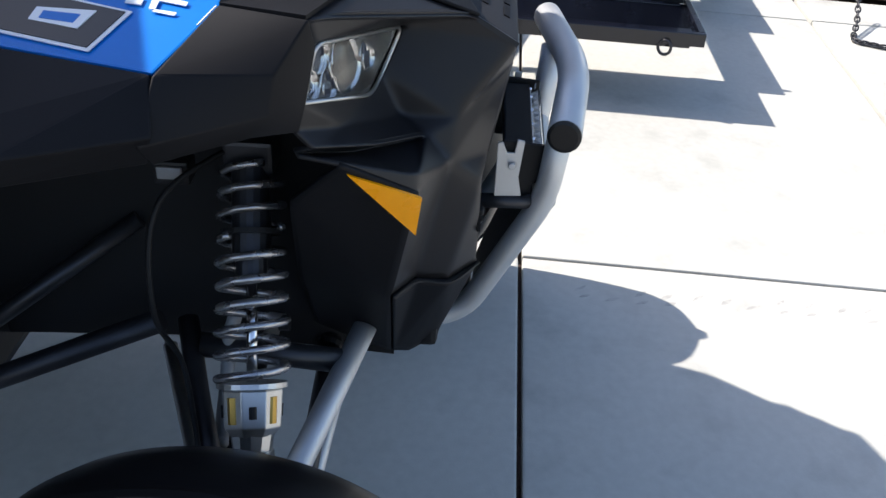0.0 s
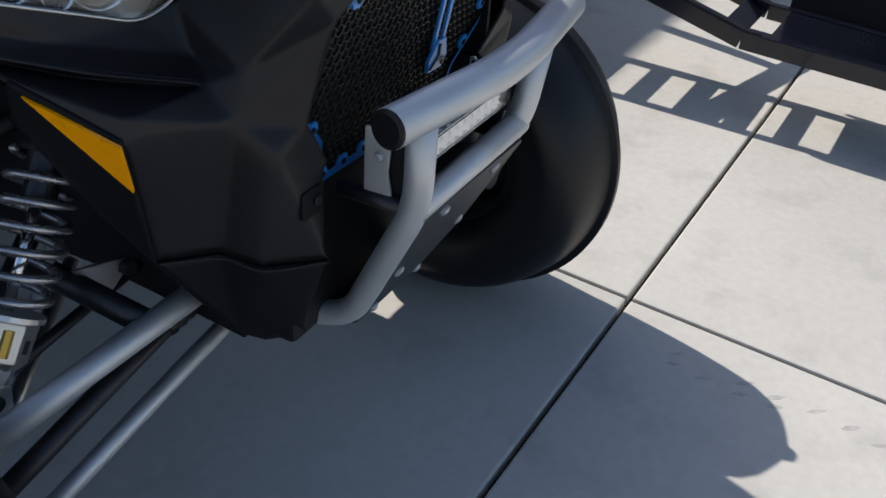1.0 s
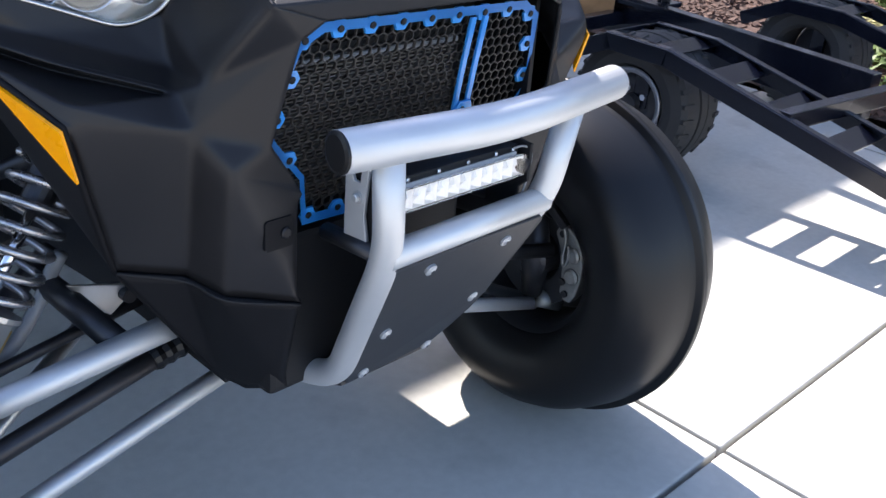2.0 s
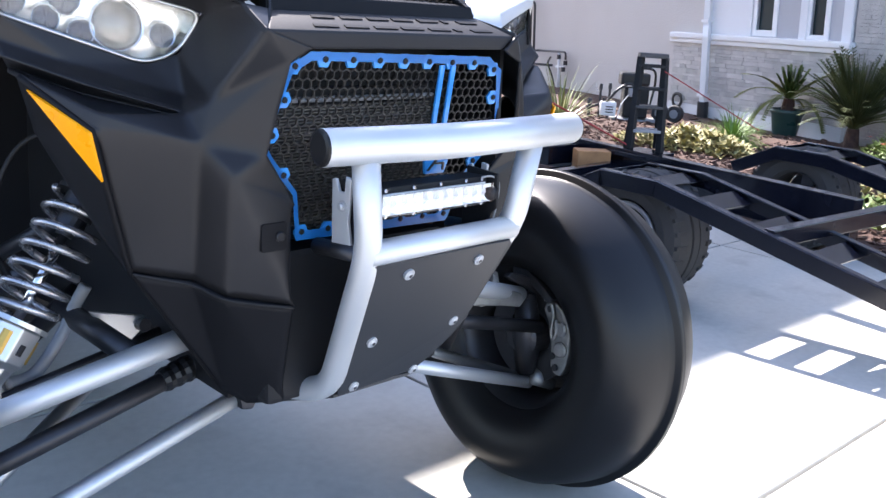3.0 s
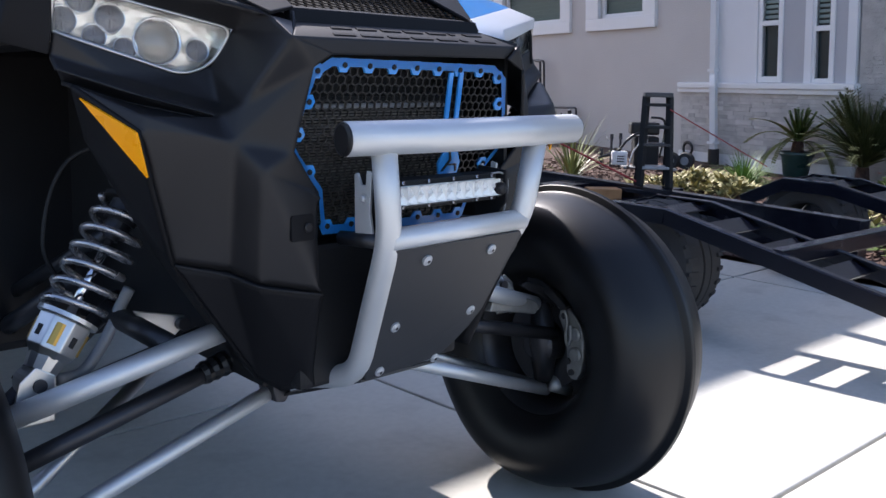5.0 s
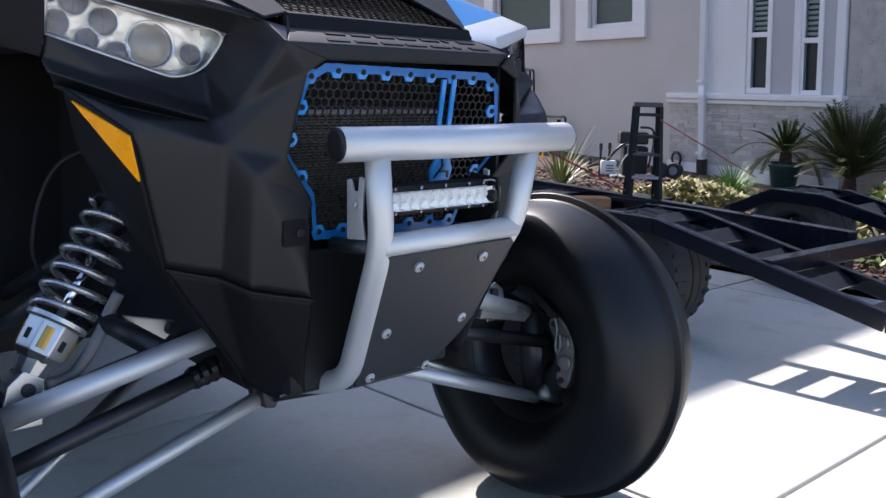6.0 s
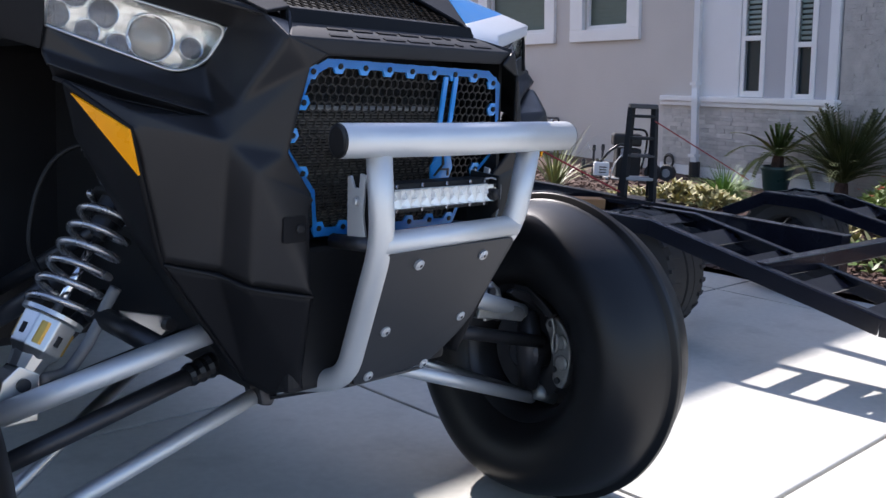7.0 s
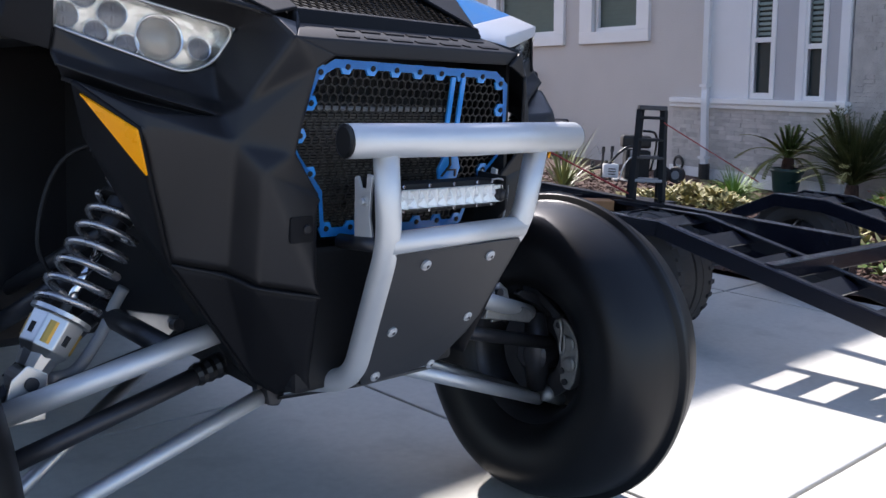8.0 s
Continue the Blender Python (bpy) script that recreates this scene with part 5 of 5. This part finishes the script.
beam("tongue_box", (0.60, 2.02, 0.392), (0.86, 2.02, 0.392), 0.16, 0.092, "black steel box on tongue")
for a, b in (((0.0, 1.42, 0.349), (0.0, 2.4, 0.349)), ((0.0, 2.4, 0.349), (0.90, 3.5, 0.40))):
    beam("frame_rail", a, b, 0.05, 0.08)
beam("tail_beam", (1.02, -0.86, 0.235), (1.78, -0.86, 0.235), 0.20, 0.08, "wide black tail beam")
beam("tail_rail", (1.40, -0.90, 0.235), (1.40, -0.60, 0.250), 0.05, 0.06)
beam("tail_crossbar", (0.34, -0.51, 0.470), (1.46, -0.51, 0.470), 0.18, 0.05, "raised black tail crossbar")
for x in (0.37, 1.42):
    beam("crossbar_post", (x, -0.51, 0.425), (x, -0.5101, 0.245), 0.05, 0.05)
# upright flap along the platform's inner edge
bm = B()
slab(bm, [tp(0.372, -0.67, 0.250), tp(0.372, 0.02, 0.250), tp(0.372, 0.02, 0.435), tp(0.372, -0.67, 0.435)], (0.018, 0, 0))
part("side_flap", bm, M_PLASTIC_D, trailer, "upright matt black flap", bevel=0.003)
# expanded-metal tail platform
bm = B()
slab(bm, [tp(0.0, -0.67, 0.252), tp(0.36, -0.67, 0.252), tp(0.36, 0.0, 0.258), tp(0.0, 0.0, 0.258)], (0, 0, -0.012))
plat = part("tail_platform", bm, M_TRAILER, trailer, "black expanded-metal tail platform")
bm = B()
for i in range(15):
    for j in range(18):
        x, y = 0.03 + i * 0.0215, -0.65 + j * 0.0345 + (0.016 if i % 2 else 0)
        lathe(bm, [(0.014, 0.0), (0.014, 0.004), (0.010, 0.004), (0.010, 0.0)], (0, 0, 0), "z", 4, closed=True)
        bm.verts.ensure_lookup_table()
        for v in bm.verts[-16:]:
            v.co = TM @ (Vector((v.co.x * 0.75, v.co.y * 1.15, v.co.z)) + Vector((x, y, 0.254)))
tagged(part("grating", bm, M_TRAILER, plat, "diamond grating"), kind="stuff")
beam("platform_edge", (-0.012, -0.695, 0.266), (-0.012, 0.02, 0.266), 0.024, 0.050)
beam("platform_edge", (0.0, -0.683, 0.266), (0.38, -0.683, 0.266), 0.024, 0.050)
bm = B()
tube(bm, [tp(-0.030 + 0.010 * math.cos(a), -0.550 + 0.022 * math.cos(a), 0.208 + 0.027 * math.sin(a)) for a in (2 * math.pi * k / 20 for k in range(21))], 0.006, 8, cap=False)
part("tie_ring", bm, M_STEEL_D, trailer, "steel tie-down ring", smooth=True)


solid = part


def trailer_wheel(x, y, o):
    c = tp(x, y, 0.209)
    big = Matrix.Translation(c) @ Matrix.Scale(1.17, 4) @ Matrix.Translation(-c)

    def part(name, bm, mat, parent, label="", smooth=False):
        bm.transform(big)
        return solid(name, bm, mat, parent, label, smooth)

    bm = B()
    half = [(0.112, -0.080), (0.125, -0.098), (0.160, -0.108), (0.192, -0.100), (0.206, -0.085), (0.210, -0.03), (0.210, -0.026), (0.204, -0.024), (0.204, -0.018), (0.212, -0.016)]
    lathe(bm, half + [(r, -w) for r, w in reversed(half)] + [(0.11, 0.07), (0.11, -0.07)], c, "x", 56, closed=True)
    tw = part("trailer_wheel", bm, M_TREAD, trailer, "black treaded trailer tyre", smooth=False)
    for k in range(56):
        a = 2 * math.pi * k / 56
        for side in (-1, 1):
            if k % 2:
                continue
            bm = B()
            m = Matrix.Rotation(a, 3, "X")
            box(bm, c + m @ Vector((side * 0.080, 0, 0.203)), (0.042, 0.013, 0.014), m @ Matrix.Rotation(side * 0.25, 3, "Y"))
            part("tread_block", bm, M_TREAD, tw)
    bm = B()
    lathe(bm, [(0.108, 0.088 * o), (0.116, 0.094 * o), (0.112, 0.10 * o), (0.100, 0.094 * o), (0.096, 0.05 * o), (0.090, 0.05 * o), (0.096, 0.09 * o)], c, "x", 48, closed=True)
    part("rim", bm, M_RIM, tw, "grey steel rim", smooth=True)
    bm = B()
    lathe(bm, [(0.097, 0.045 * o), (0.097, 0.055 * o), (0.06, 0.072 * o), (0.03, 0.07 * o)], c, "x", 36)
    part("wheel_disc", bm, M_STEEL_D, tw)
    for k in range(5):
        a = 2 * math.pi * k / 5
        bm = B()
        q = c + Vector((0.065 * o, 0.05 * math.cos(a), 0.05 * math.sin(a)))
        tube(bm, [q, q + Vector((0.022 * o, 0, 0))], 0.010, 6)
        part("wheel_nut", bm, M_CHROME, tw)
    bm = B()
    tube(bm, [c + Vector((0.06 * o, 0, 0)), c + Vector((0.10 * o, 0, 0))], [0.035, 0.028], 14)
    part("hub_cap", bm, M_STEEL_D, tw)
    return tw


trailer_wheel(0.175, 1.105, -1)
trailer_wheel(1.55, 1.105, 1)
bm = B()
tube(bm, [tp(0.2, 1.105, 0.209), tp(1.54, 1.105, 0.209)], 0.025, 10)
part("axle", bm, M_TRAILER, trailer, smooth=True)
for x in (0.10, 0.26, 1.52, 1.68):
    beam("axle_hanger", (x, 1.105, 0.40), (x, 1.1051, 0.20), 0.03, 0.06)

# ---- planting and clutter by the house ----


GROUPS = {"succulent": "succulent cushions on the bark", "ground_cover": "ground cover along the driveway", "flower_bush": "flower bushes by the house"}


def blade(bm, base, d, length, width, droop, n=5):
    """A tapering leaf blade that rises along d and bends over."""
    d = Vector(d).normalized()
    side = d.cross(Vector((0, 0, 1)))
    side = side.normalized() if side.length > 0.05 else Vector((1, 0, 0))
    prev = None
    p = Vector(base)
    for k in range(n + 1):
        t = k / n
        w = width * (1 - t) ** 0.8 * (0.5 + 1.2 * min(t * 3, 0.42))
        a, b = bm.verts.new(p - side * w), bm.verts.new(p + side * w)
        if prev:
            bm.faces.new((prev[0], prev[1], b, a))
        prev = (a, b)
        d = (d + Vector((0, 0, -droop / n))).normalized()
        p = p + d * (length / n)


def tuft(name, at, count, length, width, droop, mat, spread, label, category, seed):
    r = random.Random(seed)
    bm = B()
    for _ in range(count):
        a = r.uniform(0, 2 * math.pi)
        tilt = r.uniform(0.1, spread)
        blade(bm, Vector(at) + Vector((math.cos(a), math.sin(a), 0)) * r.uniform(0, 0.06), (math.cos(a) * tilt, math.sin(a) * tilt, 1), length * r.uniform(0.6, 1.1), width * r.uniform(0.7, 1.2), droop * r.uniform(0.6, 1.3))
    plant = thing(name, at, label, category, GROUPS.get(name, ""))
    part("leaves", bm, mat, plant)
    return plant


def cluster(name, at, rx, ry, h, count, size, mat, label, category, seed):
    """A low cushion of many small leaf rosettes."""
    r = random.Random(seed)
    bm = B()
    for _ in range(count):
        a, q = r.uniform(0, 2 * math.pi), math.sqrt(r.random())
        x, y = rx * q * math.cos(a), ry * q * math.sin(a)
        z = h * (1 - q * q) * r.uniform(0.5, 1.0)
        for k in range(5):
            b = a + k * 1.257 + r.uniform(-0.3, 0.3)
            blade(bm, Vector(at) + Vector((x, y, z)), (math.cos(b), math.sin(b), r.uniform(0.3, 1.4)), size * r.uniform(0.6, 1.2), size * 0.22, 0.5, 3)
    plant = thing(name, at, label, category, GROUPS.get(name, ""))
    part("leaves", bm, mat, plant)
    return plant


def frond(bm, base, d, length, r, droop, wide=1.0):
    """A feather-leaf: an arching rib with narrow leaflets."""
    d = Vector(d).normalized()
    p = Vector(base)
    n = 12
    for k in range(n):
        q = p + d * (length / n)
        side = d.cross(Vector((0, 0, 1))).normalized()
        tube(bm, [p, q], 0.006 * (1 - k / n) + 0.002, 4, cap=False)
        if k > 1:
            for s in (-1, 1):
                for e in (0.0, 0.5):
                    blade(bm, p.lerp(q, e), side * s * 0.9 + d * 0.6 + Vector((0, 0, 0.25)), 0.16 * length * (1 - 0.6 * k / n) * r.uniform(0.8, 1.1), 0.008 * wide, 0.25, 2)
        d = (d + Vector((0, 0, -droop / n))).normalized()
        p = q


def palm(name, at, z0, count, length, mat, label, seed, lift=1.2, droop=1.1, wide=1.4, crown=0):
    r = random.Random(seed)
    plant = thing(name, at, label, "palm")
    bm = B()
    for k in range(count):
        a = k * 2.4 + r.uniform(-0.3, 0.3)
        up = lift * (0.25 + 1.2 * k / count)
        frond(bm, Vector(at) + Vector((0, 0, z0)), (math.cos(a), math.sin(a), up), length * r.uniform(0.8, 1.1), r, droop * (1.3 - k / count), wide)
    part("fronds", bm, mat, plant)
    if crown:
        bm = B()
        for k in range(crown):
            a = k * 2.4
            tilt = 0.12 + 0.5 * k / crown
            frond(bm, Vector(at) + Vector((0, 0, z0)), (math.cos(a) * tilt, math.sin(a) * tilt, 1), 0.33 * r.uniform(0.8, 1.1), r, 0.3, 3.0)
        part("crown", bm, M_LEAF, plant, "upright green young fronds")
    bm = B()
    tube(bm, [Vector(at) + Vector((0, 0, z0 - 0.14)), Vector(at) + Vector((0, 0, z0 + 0.02))], [0.07, 0.05], 10)
    part("trunk", bm, M_BARK, plant)
    return plant


PX, PY = 7.85, 3.40
POT_Z = bed_z(PX)
bm = B()
lathe(bm, [(0.10, 0.0), (0.115, 0.02), (0.145, 0.20), (0.165, 0.225), (0.165, 0.255), (0.14, 0.255), (0.13, 0.23)], (PX, PY, POT_Z - 0.005), "z", 28)
pot = part("plant_pot", bm, M_POT, None, smooth=True)
lone(pot, "dark green glazed pot standing on bark", "plant pot")
palm("sago_palm", (PX, PY, POT_Z + 0.23), 0.10, 11, 0.66, M_PALM, "young feather palm with drooping yellow fronds in green pot", 3, 0.9, 2.3, wide=4.6, crown=18)
palm("dark_palm", (7.42, 2.57, bed_z(7.42)), 0.16, 170, 0.68, M_DARKLEAF, "dense dark green feather palm before the wall", 8, 2.8, 1.0, wide=1.5)
tuft("grass_tuft", (6.10, 2.97, bed_z(6.10)), 800, 0.36, 0.007, 1.6, M_GRASS, 2.0, "bright green arching grass tuft", "grass", 5)
tuft("flax_plant", (5.45, 4.22, bed_z(5.45)), 60, 0.62, 0.012, 1.0, M_PALM, 1.0, "yellow-green flax with thin arching leaves", "flax", 6)
cluster("succulent", (5.56, 3.08, bed_z(5.56)), 0.32, 0.26, 0.16, 150, 0.085, M_SUCC, "pale yellow-green succulent cushion on bark", "succulent", 11)
cluster("succulent", (5.58, 2.84, bed_z(5.58)), 0.30, 0.30, 0.15, 120, 0.085, M_SUCC, "pale yellow-green succulent cushion on bark", "succulent", 12)
cluster("succulent", (5.50, 2.66, bed_z(5.50)), 0.20, 0.16, 0.10, 50, 0.08, M_SUCC, "small pale succulent cushion on bark", "succulent", 13)
cluster("ground_cover", (5.15, 1.45, bed_z(5.15)), 0.6, 0.55, 0.12, 200, 0.09, M_SUCC, "yellow-green ground cover behind the trailer", "ground cover", 14)
cluster("ground_cover", (4.45, 0.95, bed_z(4.45)), 0.45, 0.45, 0.10, 120, 0.09, M_LEAF, "green ground cover behind the trailer", "ground cover", 15)
cluster("ground_cover", (5.35, 3.35, bed_z(5.35)), 0.16, 0.2, 0.1, 60, 0.08, M_SUCC, "small yellow ground cover at the driveway", "ground cover", 16)
for k, (x, y) in enumerate(((6.95, 1.92), (6.70, 1.62), (6.40, 1.62))):
    bush = cluster("flower_bush", (x, y, bed_z(x)), 0.36, 0.34, 0.28, 240, 0.075, M_LEAF, "green bush with small red flowers", "bush", 20 + k)
    r = random.Random(40 + k)
    for q in range(16):
        bm = B()
        a, d = r.uniform(0, 6.28), 0.33 * math.sqrt(r.random())
        c = Vector((x + d * math.cos(a), y + d * math.sin(a), bed_z(x) + 0.27 * (1 - (d / 0.40) ** 2) + 0.045))
        for e in range(5):
            blade(bm, c, (math.cos(e * 1.257), math.sin(e * 1.257), 0.7), 0.032, 0.013, 0.6, 2)
        part("flower", bm, M_FLOWER, bush)

# loose bark chips where the bed meets the driveway
bm = B()
r = random.Random(9)
for _ in range(9000):
    x, y = 3.62 + abs(r.gauss(0, 1.9)), r.uniform(-2.4, 5.6)
    m = Matrix.Translation((x, y, bed_z(x) + r.uniform(0.0, 0.02))) @ Euler((r.uniform(-0.5, 0.5), r.uniform(-0.5, 0.5), r.uniform(0, 6.28))).to_matrix().to_4x4() @ Matrix.Diagonal((r.uniform(0.02, 0.07), r.uniform(0.012, 0.025), r.uniform(0.005, 0.012), 1))
    q = [bm.verts.new(m @ Vector((i, j, k))) for i in (-0.5, 0.5) for j in (-0.5, 0.5) for k in (-0.5, 0.5)]
    for f in ((0, 1, 3, 2), (4, 6, 7, 5), (0, 4, 5, 1), (2, 3, 7, 6), (0, 2, 6, 4), (1, 5, 7, 3)):
        bm.faces.new([q[v] for v in f])
lone(part("bark_chips", bm, M_CHIP), "loose brown bark chips", "bark", kind="stuff")

# black step stand on the trailer's nose, with straps
stand = thing("step_stand", (2.885, 1.64, 0.44), "black steel step stand with pale treads", "step stand")
SC, SR = Vector((2.885, 1.640, -0.012)), Vector((0.70, -0.71, 0))
SF = Vector((0.71, 0.70, 0))
ST = Matrix((SR, SF, Vector((0, 0, 1)))).transposed()
for s in (-1, 1):
    bm = B()
    tube(bm, [SC + SR * (0.072 * s) + Vector((0, 0, 0.449)), SC + SR * (0.056 * s) + SF * 0.04 + Vector((0, 0, 0.885))], 0.020, 4)
    part("leg", bm, M_PLASTIC_D, stand, bevel=0.002)
    bm = B()
    tube(bm, [SC + SR * (0.072 * s) + SF * 0.13 + Vector((0, 0, 0.449)), SC + SR * (0.052 * s) + SF * 0.05 + Vector((0, 0, 0.85))], 0.010, 4)
    part("rear_leg", bm, M_PLASTIC_D, stand)
for z, mt, d in ((0.545, M_GREY_P, 0.10), (0.655, M_STEEL_D, 0.09), (0.740, M_PLASTIC_D, 0.08), (0.845, M_PLASTIC_D, 0.07)):
    bm = B()
    box(bm, SC + SF * (0.03 + (z - 0.45) * 0.06) + Vector((0, 0, z)), (0.13, d, 0.014), ST)
    part("tread", bm, mt, stand, bevel=0.003)
bm = B()
box(bm, SC + SF * 0.04 + Vector((0, 0, 0.893)), (0.135, 0.06, 0.022), ST)
part("tool_tray", bm, M_STEEL_D, stand, "dark tray on top", bevel=0.004)
bm = B()
tube(bm, [SC + SR * 0.055 + Vector((0, 0, 0.825)), Vector((4.16, 1.74, 0.46))], 0.0055, 6, squash=0.4)
strap = lone(part("strap", bm, M_STRAP_R), "thin red tie-down strap running from step stand", "strap")
bm = B()
tube(bm, [Vector((2.55, 2.15, 0.70)), SC + SR * -0.072 + Vector((0, 0, 0.47))], 0.005, 6)
lone(part("strap", bm, M_STRAP_R), "thin dark red strap tied to trailer nose", "strap")
# block of timber on the trailer's tongue
bm = B()
box(bm, tp(0.735, 1.79, 0.3455), (0.16, 0.10, 0.091), Matrix.Rotation(radians(-38), 3, "Z"))
lone(part("timber_block", bm, M_TIMBER, bevel=0.004), "orange-brown timber block lying on trailer tongue", "timber block")
# pressure washer with its pump, valves and hose on the bark
WX, WY = 6.75, 4.45
WZ = bed_z(WX)
washer = thing("pressure_washer", (WX, WY, WZ), "black pressure washer with white pump box, upright valves and hose", "pressure washer")
WR, WF = Vector((0.70, -0.71, 0)), Vector((0.71, 0.70, 0))
WT = Matrix((WR, WF, Vector((0, 0, 1)))).transposed()


def wp(a, b, z):
    return Vector((WX, WY, WZ)) + WR * a + WF * b + Vector((0, 0, z))


def wpart(name, mat, c, size, label="", bevel=0.01):
    bm = B()
    box(bm, wp(*c), size, WT)
    return part(name, bm, mat, washer, label, bevel=bevel)


def wtube(name, mat, pts, r, label="", n=6):
    bm = B()
    tube(bm, smooth_path([wp(*p) for p in pts], n) if n else [wp(*p) for p in pts], r, 8)
    return part(name, bm, mat, washer, label, smooth=bool(n))


wpart("base_plate", M_GREY_P, (0.10, 0.05, 0.010), (0.50, 0.26, 0.02), "pale steel base plate", 0.004)
wpart("pump_box", M_TRIM, (-0.20, -0.02, 0.105), (0.15, 0.12, 0.13), "white pump box", 0.014)
for z in (0.075, 0.10, 0.125):
    wpart("pump_slot", M_PLASTIC_D, (-0.19, -0.082, z), (0.07, 0.006, 0.010), "", 0.001)
wpart("engine", M_PLASTIC_D, (0.06, 0.06, 0.17), (0.24, 0.20, 0.28), "black engine block", 0.02)
wpart("fuel_tank", M_PLASTIC, (0.04, 0.06, 0.39), (0.28, 0.18, 0.12), "black fuel tank", 0.025)
wpart("air_filter", M_GREY_P, (0.02, -0.05, 0.27), (0.09, 0.05, 0.08), "", 0.012)
for a in (0.44, 0.30):
    bm = B()
    tube(bm, [wp(a, 0.02, 0.085), wp(a + 0.02, 0.05, 0.085), wp(a + 0.045, 0.09, 0.085)], [0.075, 0.085, 0.075], 20)
    wh = part("wheel", bm, M_TREAD, washer)
    bm = B()
    tube(bm, [wp(a - 0.004, 0.012, 0.085), wp(a + 0.01, 0.03, 0.085)], 0.042, 16)
    part("rim", bm, M_GREY_P, wh)
wtube("handle", M_TRAILER, [(0.22, 0.14, 0.10), (0.26, 0.16, 0.34), (0.24, 0.16, 0.47), (0.12, 0.16, 0.49)], 0.012)
wtube("hose", M_HOSE, [(-0.28, -0.03, 0.06), (-0.20, -0.05, 0.19), (-0.12, -0.06, 0.29), (-0.02, -0.06, 0.35), (0.06, -0.07, 0.30)], 0.013, "black hose")
wtube("cable", M_TRIM, [(-0.11, -0.07, 0.03), (-0.08, -0.08, 0.16), (-0.02, -0.08, 0.25)], 0.006, "pale cable")
wtube("spring_wire", M_CHROME, [(-0.34, -0.03, 0.33), (-0.31, -0.03, 0.27), (-0.29, -0.03, 0.26)], 0.003)
for a, h, r in ((-0.275, 0.33, 0.012), (-0.19, 0.34, 0.012), (-0.235, 0.20, 0.010), (-0.37, 0.19, 0.016)):
    bm = B()
    tube(bm, [wp(a, 0.0, 0.0), wp(a, 0.0, h - 0.06), wp(a, 0.0, h - 0.055), wp(a, 0.0, h)], [r, r, r * 1.5, r * 1.3], 8)
    part("valve", bm, M_STEEL_D, washer, "dark upright valve")
wtube("manifold", M_STEEL_D, [(-0.40, -0.01, 0.10), (-0.30, -0.01, 0.13), (-0.18, -0.01, 0.13)], 0.014, "", 0)
# coiled hose by the downspout
bm = B()
tube(bm, [hp(-0.26 + 0.075 * math.cos(a), 0.08, 0.23 + 0.075 * math.sin(a) + 0.001 * a) for a in (k * 0.35 for k in range(54))], 0.013, 6)
lone(part("garden_hose", bm, M_HOSE, smooth=True), "coiled black hose leaning by downspout", "hose")
# pipe rail on the stucco wall
rail = thing("gas_pipe", hp(-3.1, 0.08, 0.1), "dark gas pipe with meter fittings on stucco wall", "pipe")
PIPES = (
    ([(-3.62, 0.10, 1.28), (-3.44, 0.10, 1.28), (-3.44, 0.10, 0.46)], 0.017, M_STEEL_D),
    ([(-3.50, 0.13, 1.27), (-3.29, 0.13, 1.27), (-3.29, 0.13, 0.44), (-2.81, 0.13, 0.45)], 0.017, M_STEEL_D),
    ([(-3.44, 0.10, 0.62), (-2.53, 0.10, 0.64), (-2.53, 0.10, 0.54)], 0.015, M_STEEL_D),
    ([(-2.69, 0.10, 0.62), (-2.69, 0.10, 0.10)], 0.020, M_TRIM),
    ([(-2.76, 0.10, 0.44), (-2.58, 0.10, 0.44)], 0.016, M_TRIM),
    ([(-2.86, 0.12, 0.56), (-2.90, 0.15, 0.48), (-2.82, 0.13, 0.34), (-2.76, 0.12, 0.20), (-2.76, 0.12, 0.10)], 0.013, M_HOSE),
)
for pts, rr, mt in PIPES:
    bm = B()
    tube(bm, rounded([hp(*p) for p in pts], 0.05), rr, 8)
    part("pipe_run", bm, mt, rail, smooth=True)
for u, z in ((-2.53, 0.53), (-2.69, 0.60), (-2.58, 0.44)):
    bm = B()
    tube(bm, [hp(u, 0.10, z), hp(u, 0.10, z - 0.06)], 0.028, 8)
    part("valve", bm, M_STEEL_D, rail)
# safety chain on the driveway
chain = thing("chain", (2.95, -1.60, 0.0), "short rusty steel chain hanging to the concrete", "chain")
cp = [Vector((3.28, -1.66, 0.12)), Vector((3.10, -1.62, 0.05)), Vector((2.95, -1.575, 0.012)), Vector((2.90, -1.64, 0.010)), Vector((2.86, -1.75, 0.010)), Vector((2.84, -1.90, 0.010))]
cpath = smooth_path(cp, 5)
for k in range(len(cpath) - 1):
    bm = B()
    d = (cpath[k + 1] - cpath[k]).normalized()
    c = (cpath[k] + cpath[k + 1]) / 2
    sd = d.cross(Vector((0, 0, 1))).normalized()
    if k % 2:
        sd = d.cross(sd)
    loop = [c + d * 0.027 * math.cos(a) + sd * 0.012 * math.sin(a) for a in (2 * math.pi * q / 12 for q in range(13))]
    tube(bm, loop, 0.0042, 6, cap=False)
    part("link", bm, M_STEEL_D, chain, smooth=True)

# ---- ledge stones of the house, last ----
lay_stones(STONES_A, 0.03)
bm = B()
for (a, b, d, c, e) in STONES_B:
    hbox(bm, a + 0.0008, b - 0.0008, -0.04, d, c + 0.0008, e - 0.0008)
tagged(part("stone_courses", bm, M_STONE, house, "narrow stacked ledge stones"), kind="stuff")
